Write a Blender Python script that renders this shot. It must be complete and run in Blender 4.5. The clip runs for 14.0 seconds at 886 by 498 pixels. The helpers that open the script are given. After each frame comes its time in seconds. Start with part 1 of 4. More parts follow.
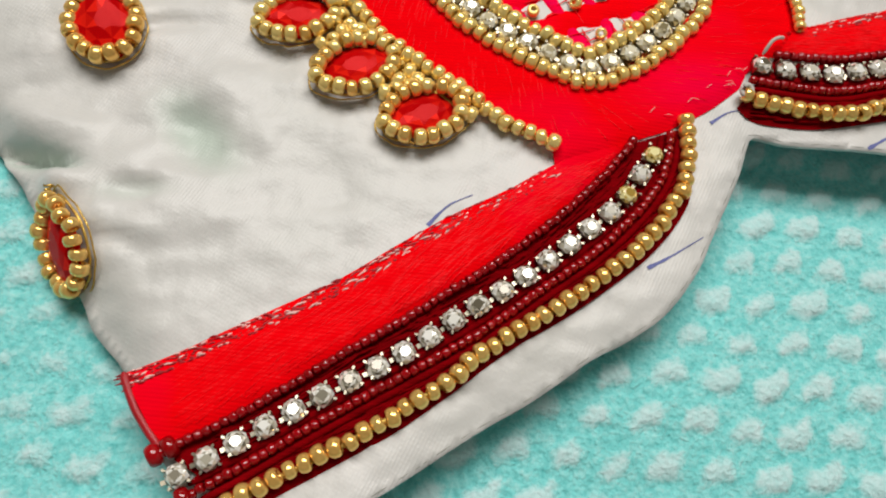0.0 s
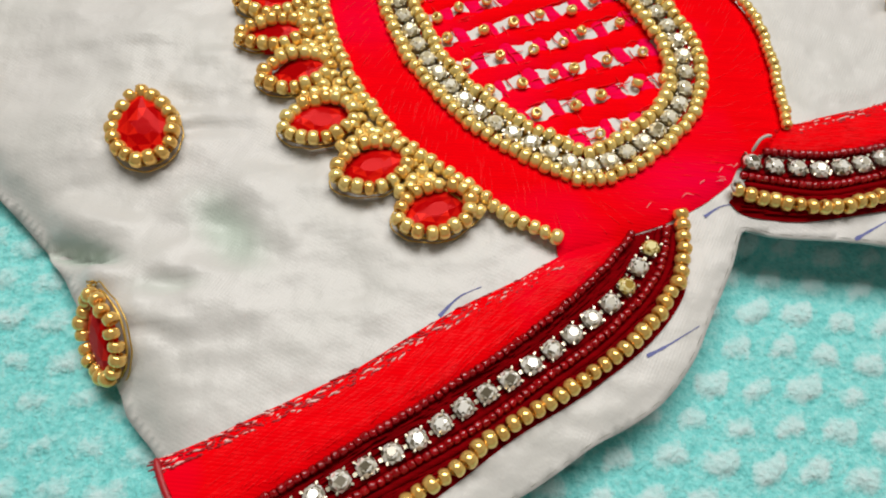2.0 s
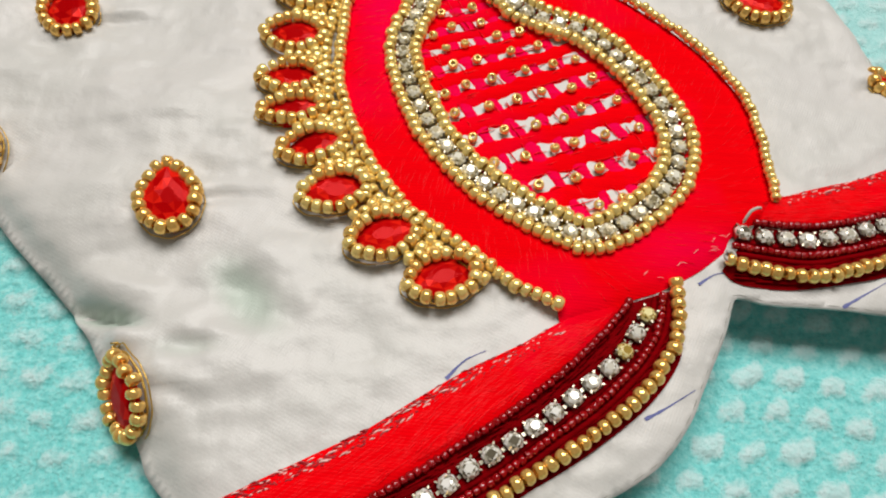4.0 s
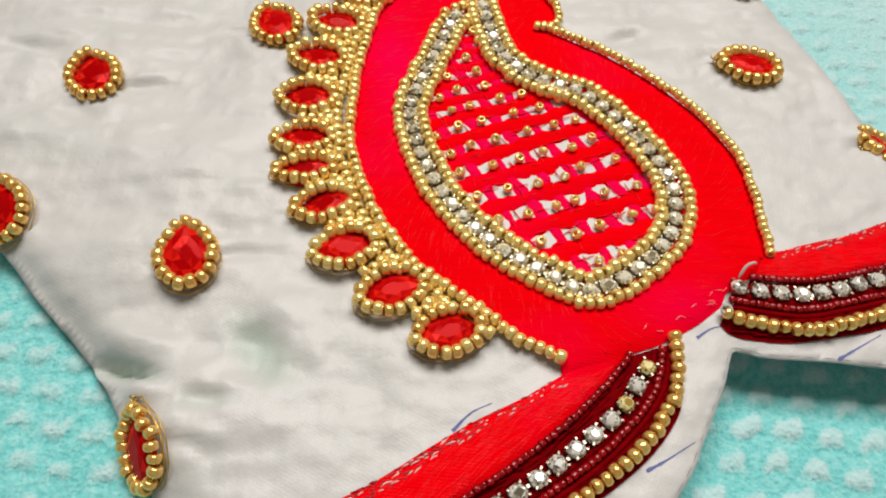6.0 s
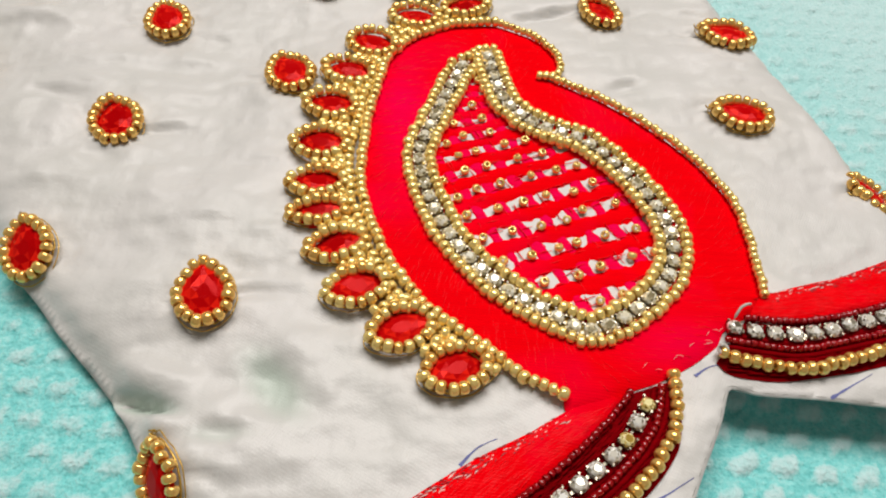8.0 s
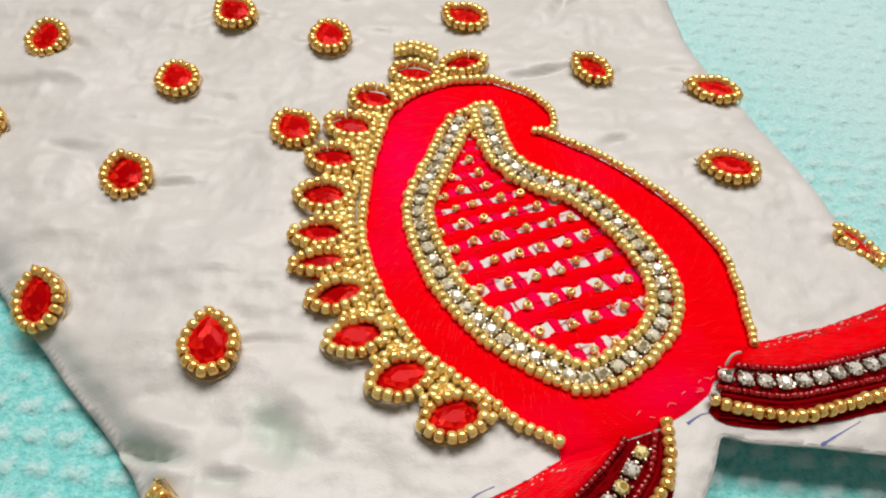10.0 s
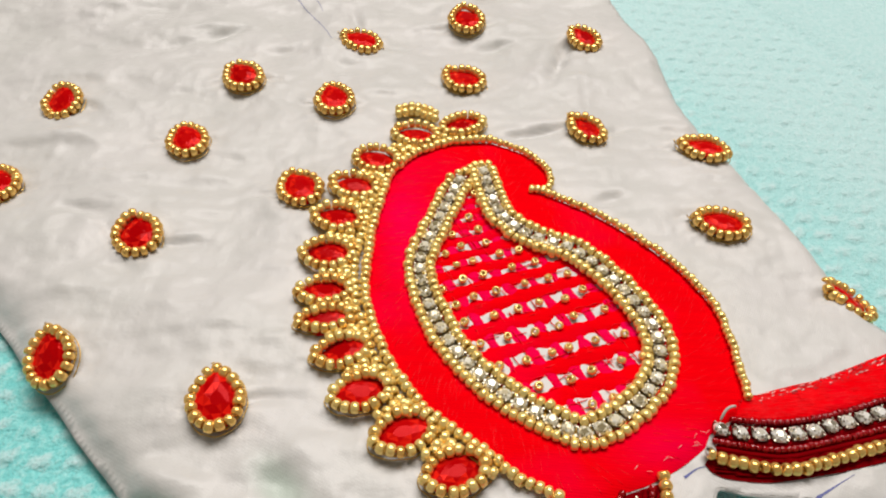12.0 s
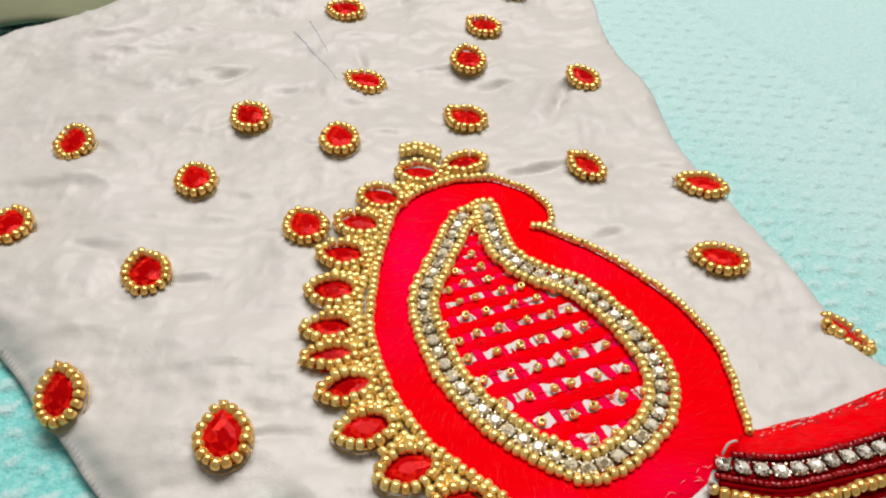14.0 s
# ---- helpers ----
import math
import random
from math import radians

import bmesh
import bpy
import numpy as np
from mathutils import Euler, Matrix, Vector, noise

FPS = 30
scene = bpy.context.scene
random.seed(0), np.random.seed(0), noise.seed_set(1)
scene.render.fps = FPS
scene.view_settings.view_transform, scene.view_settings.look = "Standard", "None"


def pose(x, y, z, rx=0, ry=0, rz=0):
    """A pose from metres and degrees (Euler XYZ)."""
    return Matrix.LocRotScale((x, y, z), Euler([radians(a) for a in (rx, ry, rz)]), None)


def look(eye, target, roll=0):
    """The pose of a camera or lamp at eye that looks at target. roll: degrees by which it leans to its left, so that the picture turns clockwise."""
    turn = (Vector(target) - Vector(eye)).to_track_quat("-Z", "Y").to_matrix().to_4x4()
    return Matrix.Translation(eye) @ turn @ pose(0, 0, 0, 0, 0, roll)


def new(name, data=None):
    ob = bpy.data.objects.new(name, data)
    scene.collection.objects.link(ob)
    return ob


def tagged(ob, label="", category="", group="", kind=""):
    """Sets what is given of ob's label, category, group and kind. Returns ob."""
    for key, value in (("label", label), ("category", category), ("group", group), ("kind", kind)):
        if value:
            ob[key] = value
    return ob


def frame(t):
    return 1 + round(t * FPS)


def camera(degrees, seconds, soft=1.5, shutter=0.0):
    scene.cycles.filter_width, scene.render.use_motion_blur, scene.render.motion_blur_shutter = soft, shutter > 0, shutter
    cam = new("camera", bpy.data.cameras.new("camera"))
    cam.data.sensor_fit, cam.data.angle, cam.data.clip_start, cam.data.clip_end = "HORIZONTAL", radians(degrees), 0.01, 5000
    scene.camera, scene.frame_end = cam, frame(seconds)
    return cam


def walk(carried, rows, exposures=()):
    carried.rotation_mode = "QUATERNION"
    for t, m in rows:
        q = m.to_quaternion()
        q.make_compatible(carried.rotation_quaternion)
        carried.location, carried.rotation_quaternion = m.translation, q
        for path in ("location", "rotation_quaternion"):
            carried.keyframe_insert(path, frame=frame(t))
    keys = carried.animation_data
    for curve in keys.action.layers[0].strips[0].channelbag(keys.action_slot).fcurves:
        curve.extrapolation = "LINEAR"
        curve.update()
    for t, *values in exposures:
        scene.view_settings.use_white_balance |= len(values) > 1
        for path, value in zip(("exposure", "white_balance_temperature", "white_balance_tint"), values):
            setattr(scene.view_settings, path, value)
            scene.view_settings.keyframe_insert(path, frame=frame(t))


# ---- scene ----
from functools import lru_cache

cam = camera(62.0, 14.0, soft=2.0)
PATH = [
    (0, (-0.01938, -0.04666, 0.07267), (-0.01481, -0.01174, -0.02092), 7.20),
    (0.5, (-0.01956, -0.04636, 0.07417), (-0.01542, -0.00967, -0.01876), 6.27),
    (1, (-0.01948, -0.04652, 0.07536), (-0.01575, -0.00749, -0.01664), 5.33),
    (1.5, (-0.01951, -0.04663, 0.07656), (-0.01608, -0.00588, -0.01469), 4.70),
    (2, (-0.01889, -0.04492, 0.07966), (-0.01666, -0.00322, -0.01120), 2.83),
    (2.5, (-0.01865, -0.04512, 0.08131), (-0.01670, -0.00057, -0.00820), 2.78),
    (3, (-0.01919, -0.04520, 0.08246), (-0.01727, 0.00054, -0.00644), 2.70),
    (5.5, (-0.01964, -0.04567, 0.08808), (-0.01851, 0.00616, 0.00257), 1.51),
    (6, (-0.01953, -0.04577, 0.08902), (-0.01870, 0.00710, 0.00414), 1.17),
    (6.5, (-0.01969, -0.04595, 0.08949), (-0.01878, 0.00781, 0.00517), 1.23),
    (7, (-0.02056, -0.04633, 0.09057), (-0.01987, 0.00760, 0.00636), 1.30),
    (7.5, (-0.02030, -0.04769, 0.09194), (-0.01943, 0.00831, 0.00910), 1.44),
    (8, (-0.02080, -0.04763, 0.09317), (-0.01990, 0.00927, 0.01095), 1.50),
    (10.5, (-0.02014, -0.04905, 0.09787), (-0.01962, 0.01377, 0.02007), 0.86),
    (11, (-0.02034, -0.04923, 0.09875), (-0.01974, 0.01464, 0.02182), 0.88),
    (11.5, (-0.02006, -0.04953, 0.09979), (-0.01968, 0.01548, 0.02380), 0.64),
    (12, (-0.02034, -0.04992, 0.10112), (-0.01989, 0.01648, 0.02636), 0.62),
    (12.5, (-0.02007, -0.05008, 0.10087), (-0.01965, 0.01678, 0.02650), 0.60),
    (13, (-0.02022, -0.04989, 0.10117), (-0.02007, 0.01725, 0.02706), 0.29),
    (13.5, (-0.02021, -0.05048, 0.10244), (-0.02014, 0.01801, 0.02958), 0.14),
    (14, (-0.02033, -0.05079, 0.10362), (-0.02034, 0.01872, 0.03173), 0.01),
]
walk(cam, [(t, look(eye, target, roll)) for t, eye, target, roll in PATH],
     exposures=[(0.0, 0.0, 6500, 10.0), (3.0, 0.0, 6500, 10.5), (8.0, 0.02, 6560, 12.5), (14.0, 0.04, 6600, 13.5)])

# ---- light: one ceiling tube lamp in a closed room, weak grey air ----
world = bpy.data.worlds.new("room_air")
scene.world = world
world.use_nodes = True
world.node_tree.nodes["Background"].inputs[0].default_value = (0.95, 0.97, 1.0, 1)
world.node_tree.nodes["Background"].inputs[1].default_value = 0.25


def area_lamp(name, eye, target, sx, sy, watts, colour):
    light = bpy.data.lights.new(name, "AREA")
    light.shape, light.size, light.size_y = "RECTANGLE", sx, sy
    light.energy, light.color = watts, colour
    ob = new(name, light)
    ob.matrix_world = look(eye, target)
    return ob


area_lamp("ceiling_panel", (0.10, 0.76, 1.46), (0, 0.05, 0), 1.3, 0.7, 32.0, (1.0, 0.962, 0.918))

MM = 0.001
rng = random.Random(7)


# ---- materials ----
def material(name):
    m = bpy.data.materials.new(name)
    m.use_nodes = True
    return m, m.node_tree, m.node_tree.nodes["Principled BSDF"]


def place_mm(nt, sx=1.0, sy=1.0, sz=1.0, turn=0.0):
    """Object coordinates in millimetres, turned about z and stretched."""
    tc = nt.nodes.new("ShaderNodeTexCoord")
    mp = nt.nodes.new("ShaderNodeMapping")
    mp.inputs["Rotation"].default_value = (0, 0, radians(turn))
    mp.inputs["Scale"].default_value = (1000 * sx, 1000 * sy, 1000 * sz)
    nt.links.new(tc.outputs["Object"], mp.inputs["Vector"])
    return mp.outputs["Vector"]


def noise_of(nt, vec, scale, detail=3.0, rough=0.55):
    n = nt.nodes.new("ShaderNodeTexNoise")
    n.inputs["Scale"].default_value, n.inputs["Detail"].default_value = scale, detail
    n.inputs["Roughness"].default_value = rough
    nt.links.new(vec, n.inputs["Vector"])
    return n.outputs["Fac"]


def ramp(nt, fac, stops):
    r = nt.nodes.new("ShaderNodeValToRGB")
    while len(r.color_ramp.elements) < len(stops):
        r.color_ramp.elements.new(0.5)
    for e, (p, c) in zip(r.color_ramp.elements, stops):
        e.position, e.color = p, (*c, 1)
    nt.links.new(fac, r.inputs["Fac"])
    return r.outputs["Color"]


def mix(nt, fac, a, b, kind="MIX"):
    n = nt.nodes.new("ShaderNodeMix")
    n.data_type, n.blend_type = "RGBA", kind
    for sock, v in ((n.inputs[0], fac), (n.inputs[6], a), (n.inputs[7], b)):
        if isinstance(v, (int, float)):
            sock.default_value = v
        elif isinstance(v, tuple):
            sock.default_value = (*v, 1)
        else:
            nt.links.new(v, sock)
    return n.outputs[2]


def calc(nt, op, a, b=0.0):
    n = nt.nodes.new("ShaderNodeMath")
    n.operation = op
    for sock, v in ((n.inputs[0], a), (n.inputs[1], b)):
        if isinstance(v, (int, float)):
            sock.default_value = v
        else:
            nt.links.new(v, sock)
    return n.outputs[0]


def bump(nt, bsdf, height, strength, mm, after=None):
    b = nt.nodes.new("ShaderNodeBump")
    b.inputs["Strength"].default_value, b.inputs["Distance"].default_value = strength, mm * MM
    nt.links.new(height, b.inputs["Height"])
    if after:
        nt.links.new(after, b.inputs["Normal"])
    nt.links.new(b.outputs["Normal"], bsdf.inputs["Normal"])
    return b.outputs["Normal"]


def wave_of(nt, vec, scale, distort=0.6, detail=2.0):
    w = nt.nodes.new("ShaderNodeTexWave")
    w.inputs["Scale"].default_value, w.inputs["Distortion"].default_value = scale, distort
    w.inputs["Detail"].default_value = detail
    nt.links.new(vec, w.inputs["Vector"])
    return w.outputs["Fac"]


def fabric_material():
    m, nt, b = material("white_satin")
    v = place_mm(nt)
    tone = ramp(nt, noise_of(nt, v, 0.05, 4), [(0.3, (0.54, 0.54, 0.51)), (0.7, (0.61, 0.60, 0.58))])
    # greenish shade of the hollows, mixed into the base colour
    shade_mask = nt.nodes.new("ShaderNodeAttribute")
    shade_mask.attribute_name = "hollow_shade"
    tone = mix(nt, calc(nt, "MULTIPLY", shade_mask.outputs["Fac"], 0.75), tone, (0.40, 0.50, 0.42))
    nt.links.new(tone, b.inputs["Base Color"])
    b.inputs["Roughness"].default_value = 0.44
    b.inputs["Sheen Weight"].default_value = 0.25
    ribs = wave_of(nt, place_mm(nt, turn=28), 0.85, 0.7)
    cross = wave_of(nt, place_mm(nt, turn=118), 0.7, 1.4)
    weave = calc(nt, "ADD", ribs, calc(nt, "MULTIPLY", cross, 0.35))
    shown = ramp(nt, noise_of(nt, place_mm(nt), 0.055, 2), [(0.40, (0.3, 0.3, 0.3)), (0.62, (1, 1, 1))])
    n1 = bump(nt, b, calc(nt, "MULTIPLY", weave, shown), 0.34, 0.05)
    bump(nt, b, noise_of(nt, v, 0.35, 4), 0.35, 0.5, n1)
    return m


def satin_material(name, base, deep, pink, turn, gloss):
    """Silk floss: fine threads laid side by side, with streaks of another red and pink sheen painted in."""
    m, nt, b = material(name)
    v = place_mm(nt, turn=turn)
    streak = noise_of(nt, place_mm(nt, 0.06, 1.1, 1, turn), 1.0, 4)
    patch = noise_of(nt, v, 0.06, 2)
    c = mix(nt, ramp(nt, streak, [(0.35, (0, 0, 0)), (0.75, (1, 1, 1))]), base, deep)
    pink_sheen = nt.nodes.new("ShaderNodeAttribute")
    pink_sheen.attribute_name = "pink_sheen"
    blush = calc(nt, "ADD", calc(nt, "MULTIPLY", ramp(nt, patch, [(0.5, (0, 0, 0)), (0.7, (1, 1, 1))]), 0.3), calc(nt, "MULTIPLY", pink_sheen.outputs["Fac"], calc(nt, "ADD", streak, 0.35)))
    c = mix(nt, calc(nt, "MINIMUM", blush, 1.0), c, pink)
    nt.links.new(c, b.inputs["Base Color"])
    b.inputs["Roughness"].default_value = gloss
    b.inputs["Specular IOR Level"].default_value = 0.0
    b.inputs["Sheen Weight"].default_value = 0.0
    threads = wave_of(nt, place_mm(nt, 0.15, 1, 1, turn + 90), 0.9, 1.6, 3)
    n1 = bump(nt, b, threads, 0.22, 0.08)
    bump(nt, b, noise_of(nt, place_mm(nt, 0.12, 0.8, 1, turn), 1.0, 3), 0.5, 0.25, n1)
    return m


def bead_material(name, base, other, metal, rough, coat=0.0, facets=None):
    m, nt, b = material(name)
    info = nt.nodes.new("ShaderNodeObjectInfo")
    grain = noise_of(nt, place_mm(nt), 1.3, 3)
    c = mix(nt, info.outputs["Random"], base, other)
    if facets:
        # some facets get a brighter colour in place of inner reflections
        geo = nt.nodes.new("ShaderNodeNewGeometry")
        c = mix(nt, ramp(nt, geo.outputs["Random Per Island"], [(0.42, (0, 0, 0)), (0.78, (1, 1, 1))]), c, facets)
    c = mix(nt, calc(nt, "MULTIPLY", grain, 0.2), c, tuple(x * 0.45 for x in base))
    nt.links.new(c, b.inputs["Base Color"])
    b.inputs["Metallic"].default_value, b.inputs["Roughness"].default_value = metal, rough
    b.inputs["Coat Weight"].default_value = coat
    b.inputs["Coat Roughness"].default_value = 0.05
    bump(nt, b, grain, 0.15, 0.08)
    return m


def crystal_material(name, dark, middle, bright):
    """Cut glass over foil: facet reflections and sparkle are painted as dark to bright base colours."""
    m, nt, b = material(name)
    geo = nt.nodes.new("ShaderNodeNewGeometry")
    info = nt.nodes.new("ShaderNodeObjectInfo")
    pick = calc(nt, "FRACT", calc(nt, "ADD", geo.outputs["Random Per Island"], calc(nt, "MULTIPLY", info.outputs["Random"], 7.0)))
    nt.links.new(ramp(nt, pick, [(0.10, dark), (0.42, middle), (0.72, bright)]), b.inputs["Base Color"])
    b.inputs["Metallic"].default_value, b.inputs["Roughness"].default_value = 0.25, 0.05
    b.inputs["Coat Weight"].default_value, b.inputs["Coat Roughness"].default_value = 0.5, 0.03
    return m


def towel_material():
    m, nt, b = material("turquoise_terry")
    v = place_mm(nt)
    puff = nt.nodes.new("ShaderNodeAttribute")
    puff.attribute_name = "puff"
    fuzz = noise_of(nt, v, 0.9, 5, 0.7)
    big = noise_of(nt, v, 0.03, 3)
    base = ramp(nt, fuzz, [(0.28, (0.08, 0.55, 0.54)), (0.5, (0.23, 0.76, 0.74)), (0.70, (0.43, 0.86, 0.84))])
    white = ramp(nt, fuzz, [(0.3, (0.48, 0.82, 0.81)), (0.65, (0.66, 0.88, 0.88))])
    edge = calc(nt, "ADD", puff.outputs["Fac"], calc(nt, "MULTIPLY", calc(nt, "SUBTRACT", fuzz, 0.5), 0.65))
    c = mix(nt, ramp(nt, edge, [(0.22, (0, 0, 0)), (0.68, (1, 1, 1))]), base, white)
    c = mix(nt, calc(nt, "MULTIPLY", big, 0.25), c, (0.35, 0.72, 0.70))
    # pale veil of distance haze, mixed into the towel colour
    haze_mask = nt.nodes.new("ShaderNodeAttribute")
    haze_mask.attribute_name = "pale"
    c = mix(nt, haze_mask.outputs["Fac"], c, ramp(nt, fuzz, [(0.3, (0.50, 0.79, 0.78)), (0.7, (0.65, 0.86, 0.86))]))
    nt.links.new(c, b.inputs["Base Color"])
    b.inputs["Roughness"].default_value = 0.95
    b.inputs["Sheen Weight"].default_value = 0.35
    b.inputs["Specular IOR Level"].default_value = 0.1
    loops = nt.nodes.new("ShaderNodeTexVoronoi")
    loops.inputs["Scale"].default_value = 1.5
    nt.links.new(v, loops.inputs["Vector"])
    n0 = bump(nt, b, loops.outputs["Distance"], 0.5, 0.35)
    n1 = bump(nt, b, noise_of(nt, v, 2.2, 5, 0.75), 0.6, 0.45, n0)
    bump(nt, b, fuzz, 0.55, 0.7, n1)
    return m


def plain_material(name, base, rough, scale=0.05, metal=0.0):
    m, nt, b = material(name)
    t = noise_of(nt, place_mm(nt), scale, 4)
    nt.links.new(ramp(nt, t, [(0.3, tuple(x * 0.8 for x in base)), (0.7, base)]), b.inputs["Base Color"])
    b.inputs["Roughness"].default_value, b.inputs["Metallic"].default_value = rough, metal
    bump(nt, b, noise_of(nt, place_mm(nt), scale * 12, 3), 0.2, 0.3)
    return m


WHITE = fabric_material()
RED = satin_material("red_silk_floss", (0.86, 0.001, 0.004), (0.78, 0.001, 0.004), (0.86, 0.001, 0.055), 35, 0.6)
PINK = satin_material("pink_silk_floss", (0.84, 0.003, 0.075), (0.84, 0.001, 0.03), (0.84, 0.006, 0.15), -60, 0.6)
FLOSS = satin_material("red_floss_strand", (0.88, 0.001, 0.005), (0.80, 0.001, 0.004), (0.88, 0.002, 0.03), 35, 0.38)
FLOSS.node_tree.nodes["Principled BSDF"].inputs["Specular IOR Level"].default_value = 0.10
MAROON = satin_material("maroon_floss", (0.21, 0.001, 0.003), (0.11, 0.001, 0.002), (0.28, 0.001, 0.004), 35, 0.6)
GOLD = bead_material("gold_bead_metal", (1.0, 0.66, 0.20), (0.98, 0.57, 0.15), 0.64, 0.13)
PALE_GOLD = bead_material("pale_gold_bead_metal", (1.0, 0.78, 0.28), (1.0, 0.70, 0.22), 0.48, 0.13)
GARNET = bead_material("garnet_bead_glass", (0.24, 0.0005, 0.002), (0.34, 0.001, 0.004), 0.0, 0.05, 0.0)
GARNET.node_tree.nodes["Principled BSDF"].inputs["Specular IOR Level"].default_value = 0.5
GEM = bead_material("red_gem_glass", (0.38, 0.001, 0.002), (0.54, 0.002, 0.003), 0.05, 0.10, 0.0, (0.80, 0.016, 0.007))
GEM.node_tree.nodes["Principled BSDF"].inputs["Specular IOR Level"].default_value = 0.03
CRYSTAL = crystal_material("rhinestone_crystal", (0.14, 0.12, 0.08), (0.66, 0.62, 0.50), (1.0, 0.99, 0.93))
# warm copy for the leaf, the mirrored gold put into its colours
CREAM = crystal_material("gold_tinged_crystal", (0.28, 0.23, 0.12), (0.80, 0.71, 0.47), (1.0, 0.97, 0.82))
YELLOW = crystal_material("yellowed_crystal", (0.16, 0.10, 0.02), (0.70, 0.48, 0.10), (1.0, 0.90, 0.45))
SILVER = bead_material("claw_cup_silver", (0.42, 0.39, 0.30), (0.32, 0.29, 0.22), 1.0, 0.35)
ZARI = plain_material("gold_thread", (0.70, 0.46, 0.10), 0.35, 1.0, 0.8)
INK = plain_material("blue_pen_ink", (0.15, 0.17, 0.40), 0.8, 0.6)
TAIL = plain_material("grey_cotton", (0.52, 0.50, 0.46), 0.8, 0.6)
SEAM = plain_material("grey_seam_thread", (0.34, 0.34, 0.30), 0.8, 0.5)
RED_THREAD = plain_material("red_thread", (0.42, 0.002, 0.008), 0.4, 1.0)
# pale colour that imitates glints on the red thread
GLINT_PAINT = plain_material("painted_pink_glint", (0.97, 0.60, 0.55), 0.25, 1.0)
TOWEL = towel_material()
OLIVE = plain_material("olive_cloth", (0.20, 0.22, 0.13), 0.9, 0.05)
# grey of the added walls and ceiling sets the bounced light
PLASTER = plain_material("bounce_wall", (0.40, 0.40, 0.375), 0.9, 0.002)
FLOOR = plain_material("unseen_floor", (0.30, 0.28, 0.25), 0.5, 0.003)


# ---- shape helpers, all plans in millimetres ----
def spline(points, step, closed=False):
    """A smooth curve through the points, sampled at even steps; returns a list of 2D vectors."""
    p = [Vector(q).to_2d() for q in points]
    n = len(p)
    dense = []
    for i in range(n if closed else n - 1):
        if closed:
            a, b, c, d = p[i - 1], p[i], p[(i + 1) % n], p[(i + 2) % n]
        else:
            a, b, c, d = p[max(i - 1, 0)], p[i], p[i + 1], p[min(i + 2, n - 1)]
        for k in range(16):
            t = k / 16
            dense.append(0.5 * (2 * b + (c - a) * t + (2 * a - 5 * b + 4 * c - d) * t * t + (3 * b - a - 3 * c + d) * t ** 3))
    dense.append(p[0] if closed else p[-1])
    lengths = [0.0]
    for a, b in zip(dense, dense[1:]):
        lengths.append(lengths[-1] + (b - a).length)
    total = lengths[-1]
    count = max(2, round(total / step))
    out, j = [], 0
    for i in range(count if closed else count + 1):
        s = total * i / count
        while j < len(lengths) - 2 and lengths[j + 1] < s:
            j += 1
        f = (s - lengths[j]) / max(lengths[j + 1] - lengths[j], 1e-9)
        out.append(dense[j].lerp(dense[j + 1], min(f, 1)))
    return out


def tangents(pts, closed=False):
    n = len(pts)
    if closed:
        return [(pts[(i + 1) % n] - pts[i - 1]).normalized() for i in range(n)]
    return [(pts[min(i + 1, n - 1)] - pts[max(i - 1, 0)]).normalized() for i in range(n)]


def shifted(pts, d, closed=False):
    """The curve moved d to its left."""
    return [p + Vector((-t.y, t.x)) * d for p, t in zip(pts, tangents(pts, closed))]


def inside(px, py, poly):
    """Which of the points lie in the polygon (arrays)."""
    if px.size < 64:
        a = np.array([(p[0], p[1]) for p in poly], float)
        b = np.roll(a, -1, 0)
        rise = np.where(a[:, 1] == b[:, 1], 1.0, b[:, 1] - a[:, 1])
        cross = ((a[:, 1] > py[:, None]) != (b[:, 1] > py[:, None])) & (px[:, None] < (b[:, 0] - a[:, 0]) * (py[:, None] - a[:, 1]) / rise + a[:, 0])
        return cross.sum(1) % 2 == 1
    hit = np.zeros(px.shape, bool)
    xs, ys = np.array([p[0] for p in poly]), np.array([p[1] for p in poly])
    for x0, y0, x1, y1 in zip(xs, ys, np.roll(xs, -1), np.roll(ys, -1)):
        if y0 != y1:
            hit ^= ((y0 > py) != (y1 > py)) & (px < (x1 - x0) * (py - y0) / (y1 - y0) + x0)
    return hit


def nearest(px, py, poly, closed=True):
    """Distance to the outline and the nearest point of it, for arrays of points."""
    if px.size < 64:
        a = np.array([(p[0], p[1]) for p in poly], float)
        b = np.roll(a, -1, 0)
        if not closed:
            a, b = a[:-1], b[:-1]
        e = b - a
        t = np.clip(((px[:, None] - a[:, 0]) * e[:, 0] + (py[:, None] - a[:, 1]) * e[:, 1]) / np.maximum((e ** 2).sum(1), 1e-9), 0, 1)
        qx, qy = a[:, 0] + t * e[:, 0], a[:, 1] + t * e[:, 1]
        d = np.hypot(px[:, None] - qx, py[:, None] - qy)
        k, r = d.argmin(1), np.arange(px.size)
        return d[r, k], qx[r, k], qy[r, k]
    best = np.full(px.shape, 1e9)
    bx, by = px.copy(), py.copy()
    pairs = list(zip(poly, poly[1:])) + ([(poly[-1], poly[0])] if closed else [])
    for a, b in pairs:
        dx, dy = b[0] - a[0], b[1] - a[1]
        t = np.clip(((px - a[0]) * dx + (py - a[1]) * dy) / max(dx * dx + dy * dy, 1e-9), 0, 1)
        qx, qy = a[0] + t * dx, a[1] + t * dy
        d = np.hypot(px - qx, py - qy)
        m = d < best
        best[m], bx[m], by[m] = d[m], qx[m], qy[m]
    return best, bx, by


